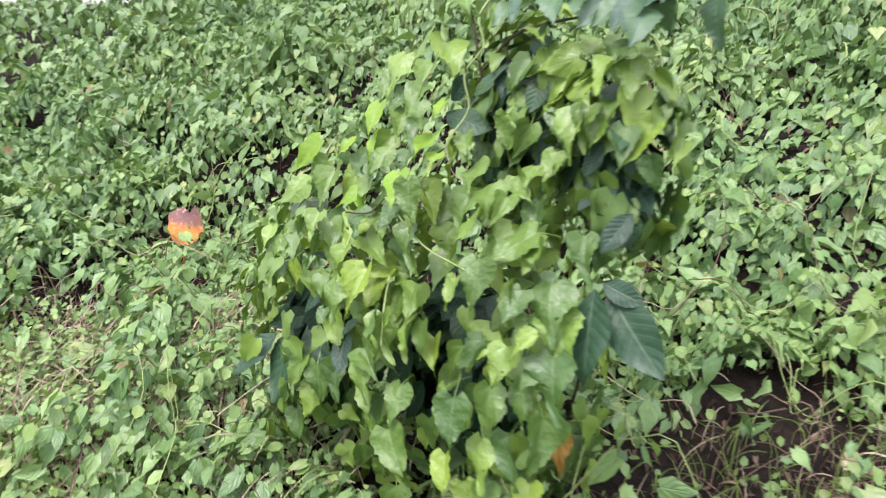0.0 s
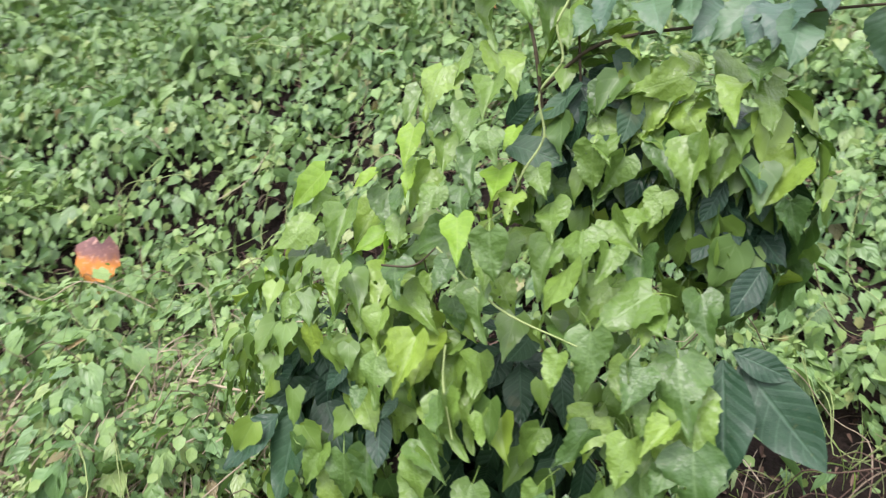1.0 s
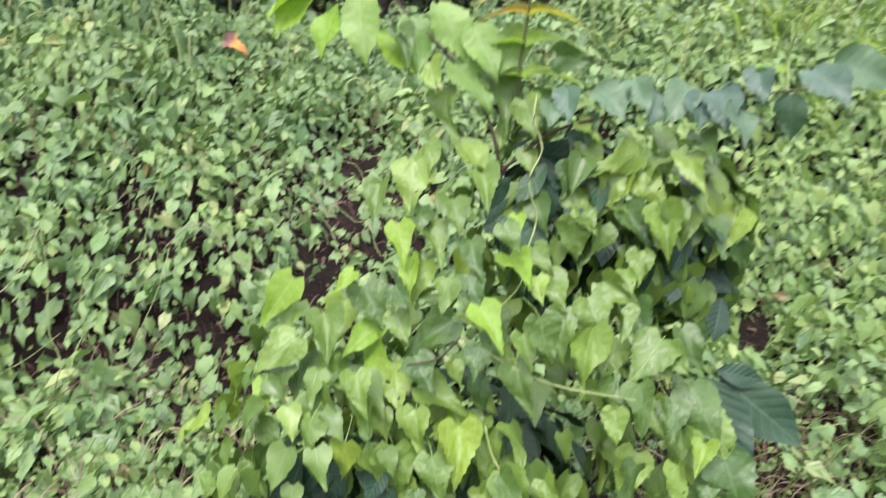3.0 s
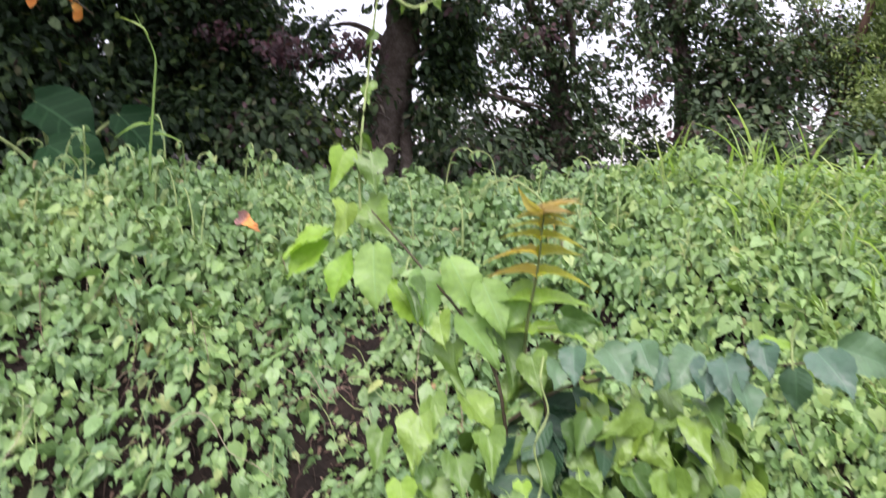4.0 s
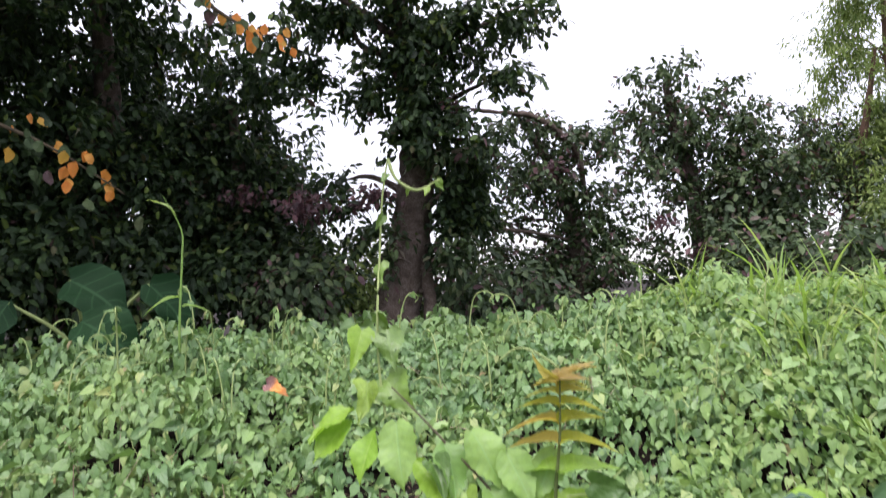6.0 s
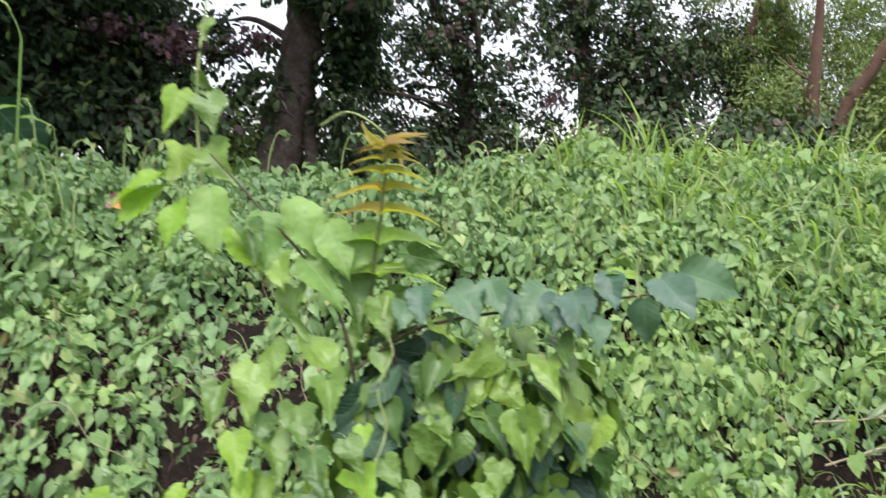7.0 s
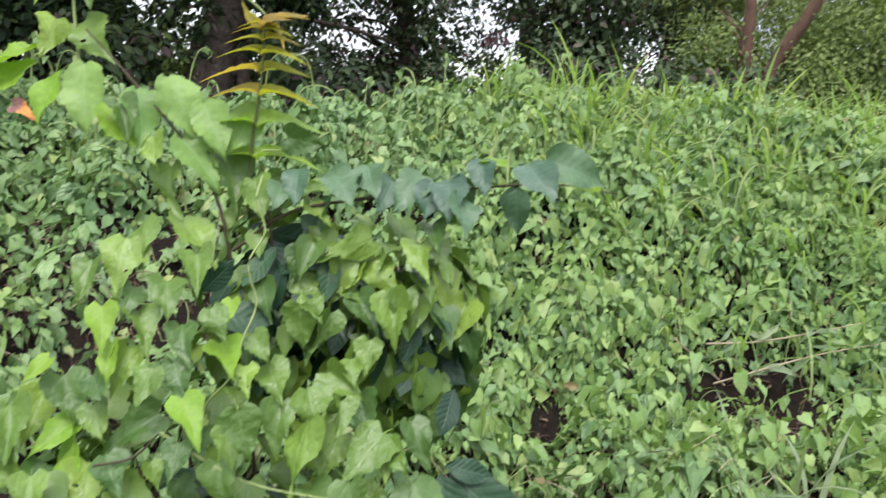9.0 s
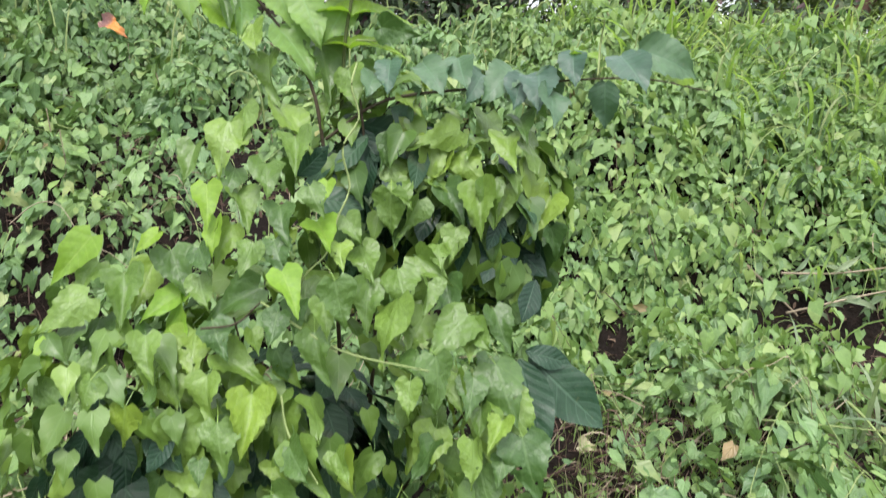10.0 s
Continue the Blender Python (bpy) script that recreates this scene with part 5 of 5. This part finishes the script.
DARK_L_LEAVES = [
    (-0.17, 1.45, 0.88, -0.14, 1.36, 0.82), (-0.17, 1.46, 0.88, -0.24, 1.44, 0.87),
    (-0.23, 1.41, 0.86, -0.30, 1.39, 0.80), (-0.20, 1.41, 0.87, -0.23, 1.36, 0.77),
    (-0.15, 1.39, 0.97, -0.13, 1.33, 0.94), (-0.09, 1.32, 0.91, -0.10, 1.27, 0.87),
    (-0.13, 1.34, 0.98, -0.16, 1.34, 0.94)]
DARK_M_LEAVES = [
    (0.18, 1.42, 1.34, 0.20, 1.35, 1.27), (0.19, 1.42, 1.35, 0.24, 1.34, 1.34),
    (0.07, 1.39, 1.26, 0.13, 1.34, 1.25), (0.08, 1.41, 1.28, 0.10, 1.38, 1.32),
    (0.17, 1.41, 1.32, 0.18, 1.38, 1.28), (0.33, 1.27, 1.19, 0.28, 1.27, 1.15),
    (0.34, 1.25, 1.20, 0.35, 1.18, 1.17), (0.26, 1.30, 1.21, 0.28, 1.26, 1.17)]


for rows, lift in ((LEFT_LEAVES, 0.5), (SIDE_LEAVES, 0.35), (FRONT_LEAVES, 0.3), (LOW_LEAVES, 0.25), (BASE_LEAVES, 0.15), (CASCADE_LEAVES, 0.3), (UPPER_LEAVES, 0.35), (MID_LEAVES, 0.4), (TOP_LEAVES, 0.4)):
    for i, row in enumerate(rows):
        young = (rows is LEFT_LEAVES or rows is MID_LEAVES) and i % 4 == 0
        part("leaf", YOUNG_HEARTS[i % 2] if young else HEART_MESHES[(i * 3) % 10], vine, "yellow-green young leaf" if young else "", leaf_pose(row, (FACE[0], FACE[1], lift + rng.uniform(-0.1, 0.4)), 0.3, rng.uniform(0.98, 1.25)))
for i, row in enumerate(YELLOW_LEAVES):
    part("leaf", YOUNG_HEARTS[i % 2] if 4 <= i < 7 else YOUNG_MESHES[i % 3], shrub, "yellow-green young leaf", leaf_pose(row, (-0.35, -0.35, 0.85), 0.3, 1.18))
for i, row in enumerate(ARM_LEAVES):
    lifted = [q + d for q, d in zip(row, (-0.01, -0.014, 0.018) * 2)]
    lifted = lifted[:3] + [q + (e - q) * k for q, e, k in zip(lifted[:3], lifted[3:], (1.5, 1.5, 0.62))]
    part("leaf", ARM_MESHES[i % 4], shrub, "bluish green leaf", leaf_pose(lifted, (-0.4, -0.5, 0.75), 0.35, 1.12))
for i, row in enumerate(PALE_LEAVES):
    part("leaf", PALE_MESHES[i % 3], shrub, "soft green leaf", leaf_pose(row, (-0.4, -0.5, 0.75), 0.3, 1.25))
for rows in (DARK_R_LEAVES, DARK_L_LEAVES, DARK_M_LEAVES, DARK_F_LEAVES):
    for i, row in enumerate(rows):
        part("leaf", DARK_MESHES[i % 4], shrub, "", leaf_pose(row, (-0.45, -0.6, 0.55), 0.14, 1.18))


# the rest of the drape: leaves over the rounded body of the shrub
TANGENT, OUTWARD = np.array([0.75, -0.66, 0.0]), np.array([-0.66, -0.75, 0.0])


def drape(n, centre, r_t, r_n, r_z, depth, size, back=-0.55):
    d = unit(rng.normal(0, 1, (n * 3, 3)))
    d = d[(d[:, 1] > back) & (d[:, 2] > -0.9)][:n]
    k = rng.uniform(depth[0], depth[1], (len(d), 1))
    place = np.array(centre) + k * (d[:, :1] * r_t * TANGENT + d[:, 1:2] * r_n * OUTWARD + d[:, 2:] * [0, 0, r_z])
    nrm = unit(d[:, :1] / r_t * TANGENT + d[:, 1:2] / r_n * OUTWARD + d[:, 2:] / r_z * [0, 0, 1.0]) * 0.9 + [0, 0, 0.22] + jitter(len(d), 0.22)
    tip = np.array([0, 0, -1.0]) + 0.4 * nrm + jitter(len(d), 0.3)
    return place, unit(nrm), tip, rng.uniform(size[0], size[1], len(d))


BODY, COLUMN, SHOULDER = (0.11, 1.45, 0.82), (0.22, 1.38, 1.25), (-0.14, 1.49, 0.84)
leaf_parts(HEART_MESHES, vine, drape(90, BODY, 0.31, 0.25, 0.36, (0.84, 0.97), (0.045, 0.078)))
leaf_parts(HEART_MESHES, vine, drape(50, SHOULDER, 0.2, 0.17, 0.33, (0.82, 0.98), (0.045, 0.075)))
leaf_parts(HEART_MESHES, vine, drape(44, COLUMN, 0.17, 0.10, 0.2, (0.7, 0.95), (0.042, 0.07)))
deep_shapes = [leaf_shape(HEART, 13, 4, f, d, 0.05, 0.03, 30 + k, w) for k, (f, d, w) in enumerate(HEART_FORMS)]
deep_leaves = (drape(270, BODY, 0.31, 0.25, 0.36, (0.72, 0.95), (0.036, 0.064)), drape(110, SHOULDER, 0.2, 0.17, 0.33, (0.7, 0.97), (0.038, 0.066)), drape(45, COLUMN, 0.17, 0.10, 0.2, (0.5, 0.85), (0.04, 0.062)))
tagged(part("foliage", spread("foliage", deep_shapes, *[np.concatenate(k) for k in zip(*deep_leaves)], VINE_LEAF), vine), kind="stuff")
# dark shrub leaves packed inside stand in for shade in the drape's gaps
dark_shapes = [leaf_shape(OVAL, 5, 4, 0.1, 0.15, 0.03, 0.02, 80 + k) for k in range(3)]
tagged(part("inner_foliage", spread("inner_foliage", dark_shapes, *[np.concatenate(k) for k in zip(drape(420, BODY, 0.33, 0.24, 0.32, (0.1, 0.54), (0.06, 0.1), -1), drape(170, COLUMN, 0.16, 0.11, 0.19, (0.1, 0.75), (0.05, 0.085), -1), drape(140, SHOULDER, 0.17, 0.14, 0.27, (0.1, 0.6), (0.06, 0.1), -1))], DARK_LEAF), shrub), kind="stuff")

# woody stems
STEMS = [[(0.25, 1.5, 0.55), (0.2, 1.45, 0.9), (0.13, 1.42, 1.3), (0.1, 1.45, 1.44), (0.05, 1.55, 1.55), (0.025, 1.645, 1.62)],
         [(0.28, 1.5, 0.55), (0.24, 1.42, 1.0), (0.17, 1.38, 1.32), (0.16, 1.4, 1.45)],
         [(0.13, 1.42, 1.33), (0.184, 1.356, 1.392), (0.29, 1.27, 1.42), (0.364, 1.18, 1.44), (0.45, 1.12, 1.45), (0.54, 1.07, 1.44)],
         [(0.2, 1.5, 0.55), (0.05, 1.42, 0.85), (-0.03, 1.38, 1.1)], [(0.3, 1.5, 0.55), (0.3, 1.3, 0.85), (0.27, 1.16, 1.06)]]
for i, s in enumerate(STEMS):
    part("stem", tube("stem", s, [0.0026, 0.0023, 0.0017, 0.001] if i == 2 else [0.005, 0.003, 0.002, 0.0012], BROWN_STEM, 6, 6), shrub)
part("stem", tube("stem", [(0.02, 1.66, 1.57), (0.02, 1.675, 1.66), (0.02, 1.67, 1.75), (0.045, 1.7, 1.83), (0.05, 1.69, 1.93), (0.06, 1.684, 1.995)], [0.0024, 0.002, 0.0014], VINE_STEM, 6, 6), vine)
part("stem", tube("stem", [(0.06, 1.684, 1.995), (0.07, 1.675, 1.96), (0.10, 1.66, 1.94), (0.135, 1.64, 1.957)], [0.003, 0.003, 0.0015], VINE_STEM, 6, 6), vine)
for k, (p, s) in enumerate([((0.02, 1.672, 1.70), 0.045), ((0.018, 1.67, 1.735), 0.035), ((0.045, 1.7, 1.82), 0.04), ((0.05, 1.69, 1.90), 0.03), ((0.058, 1.685, 1.97), 0.02), ((0.09, 1.665, 1.944), 0.018), ((0.115, 1.65, 1.945), 0.018), ((0.13, 1.642, 1.955), 0.022)]):
    a = rng.uniform(0, 6.28)
    part("leaf", HEART_MESHES[k], vine, "", leaf_pose((*p, p[0] + 0.6 * s * math.cos(a), p[1] + 0.6 * s * math.sin(a), p[2] - 0.8 * s), FACE))
VINES = [[(-0.09, 1.35, 1.106), (-0.05, 1.335, 1.11), (-0.023, 1.321, 1.139)], [(-0.023, 1.321, 1.139), (0.037, 1.229, 1.094), (0.102, 1.13, 1.088)],
         [(-0.014, 1.28, 1.023), (-0.02, 1.25, 0.985), (-0.019, 1.18, 0.95)], [(0.27, 1.248, 1.14), (0.30, 1.235, 1.19), (0.343, 1.24, 1.21), (0.387, 1.22, 1.20)],
         [(0.135, 1.36, 1.44), (0.118, 1.345, 1.41), (0.125, 1.335, 1.37), (0.098, 1.33, 1.33), (0.105, 1.32, 1.28), (0.08, 1.31, 1.24), (0.06, 1.30, 1.2), (0.035, 1.31, 1.17), (0.04, 1.33, 1.14)], [(0.19, 1.4, 1.62), (0.16, 1.42, 1.66), (0.13, 1.45, 1.68), (0.10, 1.47, 1.66)],
         [(0.16, 1.4, 1.47), (0.2, 1.38, 1.475), (0.25, 1.37, 1.5)], [(0.36, 1.13, 1.45), (0.37, 1.14, 1.49), (0.36, 1.13, 1.52)]]
for i, s in enumerate(VINES):
    part("stem", tube("stem", s, [0.0017, 0.0016, 0.001], BROWN_STEM if i == 0 else VINE_STEM, 5, 6), vine)

# two chewed, whitish leaves in the gap beside the stems
CHEWED_LEAF = leaf_material("chewed_grey_leaf", [(0.0, (0.16, 0.25, 0.13)), (1.0, (0.24, 0.33, 0.19))], veins=5.0, slope=1.8, vein_colour=(0.34, 0.42, 0.28), vein_mix=0.5, rough=0.5, through_leaf=0.15, blotch=0.5, grain=16.0)
CHEWED = [mesh_of("leaf", *with_stalk(leaf_shape(HEART, 22, 8, 0.5, 0.3, 0.14, 0.08, 110 + k, 1.1), h), CHEWED_LEAF) for k, h in enumerate((((6, 3), (10, 5), (14, 2)), ((8, 6), (12, 3))))]
for i, row in enumerate(((0.165, 1.37, 1.295, 0.15, 1.34, 1.25), (0.2, 1.355, 1.285, 0.195, 1.33, 1.25))):
    part("leaf", CHEWED[i], vine, "whitish leaf chewed into holes", leaf_pose(row, FACE, 0.2, 1.1))

# leaves all along the side branch
arm = curve_points(STEMS[2], 6)
for i in range(4):
    p = arm[rng.integers(3, len(arm) - 2)] + rng.normal(0, 0.012, 3)
    t = np.array([rng.normal(0, 0.5), rng.normal(0, 0.5), -1.0 + rng.normal(0, 0.3)])
    part("leaf", ARM_MESHES[i % 4], shrub, "bluish green leaf", leaf_pose((*p, *(p + t / np.linalg.norm(t) * rng.uniform(0.045, 0.07))), (-0.5, -0.6, 0.45)))

# the upright bronze-yellow shoot with paired, arching leaflets
shoot = new("young_shoot")
shoot.location = (0.157, 1.424, 1.372)
tagged(shoot, "young upright shoot with arching yellow-bronze leaflets in pairs", "seedling")
part("stem", tube("stem", [(0, 0, 0), (-0.005, -0.01, 0.10), (0.0, -0.02, 0.18), (0.002, -0.025, 0.262)], [0.0028, 0.0026, 0.002, 0.0012], OLIVE_STEM, 6, 6), shoot)
LEAFLETS = [mesh_of("leaflet", *leaf_shape(LANCE, 12, 4, 0.3, 2.6, 0.03, 0.05, 90 + k % 4, 2.3), SHOOT_LEAF if k < 4 else YOUNG_LEAF) for k in range(8)]
side = np.array([0.70, -0.71, 0.0])
for i, (z, s) in enumerate([(0.085, 0.05), (0.13, 0.05), (0.17, 0.047), (0.2, 0.042), (0.224, 0.037), (0.242, 0.031), (0.255, 0.026), (0.263, 0.02)]):
    at = np.array([0.0, -0.02 - 0.03 * (z - 0.2), z])
    for sgn in (-1, 1):
        t = sgn * side * 0.95 + np.array([-0.06, -0.07, 1.0]) + rng.normal(0, 0.04, 3)
        row = (*at, *(at + t / np.linalg.norm(t) * s * rng.uniform(0.9, 1.1)))
        part("leaflet", LEAFLETS[(i * 2 + (sgn > 0)) % 4 + (4 if i < 2 else 0)], shoot, "", leaf_pose(row, (-0.25, -0.3, 0.95), 0.06))

BLUSH_LEAF = leaf_material("blushing_young_leaf", [(0.0, (0.46, 0.34, 0.12)), (0.5, (0.52, 0.36, 0.18)), (1.0, (0.48, 0.42, 0.10))], veins=7, slope=1.0, vein_colour=(0.5, 0.4, 0.15), vein_mix=0.2, through_leaf=0.45)
BLUSH_MESHES = [mesh_of("leaflet", *leaf_shape(LANCE, 12, 4, 0.5, 2.2, 0.03, 0.05, 95 + k, 1.15), BLUSH_LEAF) for k in range(3)]
for i, (a, rise, s) in enumerate([(0.2, 0.5, 0.055), (1.4, 1.4, 0.05), (2.6, 0.4, 0.055), (3.9, 0.6, 0.05), (5.2, 1.2, 0.055), (5.6, 2.2, 0.05)]):
    at = np.array([0.002, -0.025, 0.262])
    t = np.array([math.cos(a), math.sin(a), rise])
    part("leaflet", BLUSH_MESHES[i % 3], shoot, "pinkish bronze young leaflet", leaf_pose((*at, *(at + t / np.linalg.norm(t) * s)), (-0.5, -0.55, 0.6), 0.25, 0.75))

# ---- loose things on the bank ----
def dead_leaf(place, size, face, tip, label, material=DEAD_LEAF, wide=0.95):
    n, t = np.array(face, float), np.array(tip, float)
    n /= np.linalg.norm(n)
    t = t - t @ n * n
    t /= np.linalg.norm(t)
    m = Matrix(np.column_stack([np.cross(t, n), t, n]).tolist()).to_4x4()
    ob = part("dead_leaf", mesh_of("dead_leaf", *leaf_shape(HEART, 12, 8, 0.35, 0.45, 0.1, 0.1, 7, wide), material), None, "", Matrix.Translation(place) @ m @ Matrix.Scale(size, 4))
    tagged(ob, label, "dead leaf")


dead_leaf((-0.745, 2.425, 0.797), 0.165, (-0.1, -0.85, 0.5), (-0.12, -0.3, -1), "large curled orange dead leaf lying on the vines")
dead_leaf((0.36, 3.08, 1.472), 0.085, (-0.3, -0.7, 0.6), (0.6, -0.4, -0.4), "small orange dead leaf caught in the vines")


dead_leaf((0.253, 1.213, 0.800), 0.085, (-0.3, -0.8, 0.4), (0.1, -0.2, -1), "withered ochre leaf hanging at the foot of the shrub", WITHERED_LEAF, 0.8)
dead_leaf((0.829, 1.402, 0.625), 0.055, (-0.3, -0.6, 0.7), (0.8, -0.3, -0.4), "pale bleached leaf among the weeds", BLEACHED_LEAF, 1.0)


def straw(points, r, mat, label, name="dry_stalk"):
    p = [np.array([x, y, float(height(np.array(x), np.array(y))) + dz]) for x, y, dz in points]
    ob = part(name, tube(name, [tuple(q - p[0]) for q in p], [r, r * 0.8, r * 0.4], mat, 5, 6))
    ob.location = p[0]
    tagged(ob, label, "stalk")
    return ob


straw([(1.76, 1.55, 0.1), (1.78, 1.46, 0.1), (1.84, 1.37, 0.07)], 0.006, STRAW, "pale dry woody stalk lying over the vines")
LYING_BLADE = mesh_of("blade", *leaf_shape(LANCE, 8, 2, 0.3, 0.7, 0.02, 0.0, 4, 0.55), LYING_GRASS)
for line, r in (([(1.80, 1.43, 0.16), (1.98, 1.31, 0.17), (2.3, 1.12, 0.15)], 0.004), ([(1.75, 1.37, 0.13), (2.06, 1.19, 0.15), (2.3, 1.06, 0.13)], 0.0035)):
    stem = straw(line, r, STRAW, "long pale grass stalk lying over the vines with grey-green blades")
    ends = [np.array([x, y, float(height(np.array(x), np.array(y))) + dz]) for x, y, dz in line]
    for i in range(9):
        a = curve_points(ends, 6)[rng.integers(1, 10)]
        d = np.array([0.75, -0.6, 0.0]) * rng.choice([-1, 1], p=[0.3, 0.7]) + rng.normal(0, 0.35, 3) + [0, 0, 0.1]
        part("blade", LYING_BLADE, stem, "", Matrix.Translation(-stem.location) @ leaf_pose((*a, *(a + d / np.linalg.norm(d) * rng.uniform(0.08, 0.15))), (-0.4, -0.5, 0.7)))
straw([(1.04, 1.27, 0.11), (1.18, 1.09, 0.13), (1.36, 0.93, 0.13)], 0.0035, VINE_STEM, "long green creeping stem")
straw([(1.46, 1.14, 0.12), (1.38, 1.02, 0.13), (1.28, 0.9, 0.12)], 0.005, VINE_STEM, "long green creeping stem")
straw([(-0.45, 1.9, 0.1), (-0.3, 1.75, 0.16), (-0.22, 1.68, 0.22)], 0.003, STRAW, "thin pale dry stalk")
base_bits = []
for i in range(120):
    x, y = 0.85 + rng.normal(0, 0.28), 1.2 + rng.normal(0, 0.18)
    z = float(height(np.array(x), np.array(y)))
    a = rng.uniform(0, 6.28)
    ln = rng.uniform(0.08, 0.3)
    base_bits.append(tube_arrays(curve_points([(x, y, z), (x + 0.3 * ln * math.cos(a), y + 0.3 * ln * math.sin(a), z + rng.uniform(0.03, 0.12)), (x + ln * math.cos(a), y + ln * math.sin(a), z + rng.uniform(0.0, 0.1))], 4), [0.0017, 0.0009], 4))
tagged(part("dry_stems", mesh_of("dry_stems", *join_arrays(base_bits), None, RED_STEM)), "thin dry stems at the foot of the shrub", "dead stems", kind="stuff")
root_bits = []
for i in range(45):
    x, y = 1.78 + rng.normal(0, 0.1), 1.23 + rng.normal(0, 0.08)
    z = float(height(np.array(x), np.array(y)))
    a = rng.uniform(-2.4, -0.6)
    ln = rng.uniform(0.08, 0.22)
    root_bits.append(tube_arrays(curve_points([(x, y, z + 0.05), (x + 0.5 * ln * math.cos(a), y + 0.5 * ln * math.sin(a), z + 0.06), (x + ln * math.cos(a), y + ln * math.sin(a), z - 0.02)], 4), [0.0022, 0.0014], 4))
tagged(part("dead_stems", mesh_of("dead_stems", *join_arrays(root_bits), None, RED_STEM)), "heap of dead red-brown stems on bare soil", "dead stems", kind="stuff")

for mat, n, label in ((STRAW, 260, "pale dry grass bits at the foot of the shrub"), (GRASS_BLADE, 700, "thin young grass at the foot of the shrub")):
    wx, wy = 0.9 + rng.normal(0, 0.3, n), 1.2 + rng.normal(0, 0.2, n)
    tagged(part("low_grass", blades(wx, wy, (0.05, 0.16), (0.0008, 0.002), (0.6, 2.6), mat, "low_grass")), label, "grass", kind="stuff")
wx, wy = 0.9 + rng.normal(0, 0.32, 480), 1.18 + rng.normal(0, 0.22, 480)
wz = height(wx, wy) + rng.uniform(0.01, 0.06, 480)
tagged(part("weed_sprigs", spread("weed_sprigs", sprigs, np.stack([wx, wy, wz], -1), np.array([-0.2, -0.3, 0.8]) + jitter(480, 0.35), jitter(480, 1.0), rng.uniform(0.012, 0.03, 480), SPRIG_LEAF)), "tiny light green weeds at the foot of the shrub", "weeds", kind="stuff")
wx, wy = rng.uniform(-1.3, 0.5, 700), rng.uniform(2.0, 2.9, 700)
tagged(part("dry_weeds", blades(wx, wy, (0.05, 0.16), (0.0008, 0.0018), (0.8, 2.8), RED_STEM, "dry_weeds")), "thin dead brown stems in gaps of the vines", "weeds", kind="stuff")
px, py = 1.38 + rng.normal(0, 0.07, 16), 1.02 + rng.normal(0, 0.07, 16)
tagged(part("grass_tuft", blades(px, py, (0.18, 0.38), (0.004, 0.008), (0.9, 2.4), LYING_GRASS, "grass_tuft", 0.03)), "low tuft of broad pale grey-green grass blades", "grass", kind="stuff")

# leaves that hang in a curtain below the arm of the shrub
CURTAIN = (0.32, 1.245, 1.225)
leaf_parts(HEART_MESHES, vine, drape(34, CURTAIN, 0.11, 0.07, 0.165, (0.75, 1.0), (0.05, 0.082)))
tagged(part("foliage", spread("foliage", deep_shapes, *drape(44, CURTAIN, 0.11, 0.07, 0.165, (0.5, 0.9), (0.042, 0.07)), VINE_LEAF), vine), kind="stuff")
# dark leaves inside the curtain, standing in for its inner shade
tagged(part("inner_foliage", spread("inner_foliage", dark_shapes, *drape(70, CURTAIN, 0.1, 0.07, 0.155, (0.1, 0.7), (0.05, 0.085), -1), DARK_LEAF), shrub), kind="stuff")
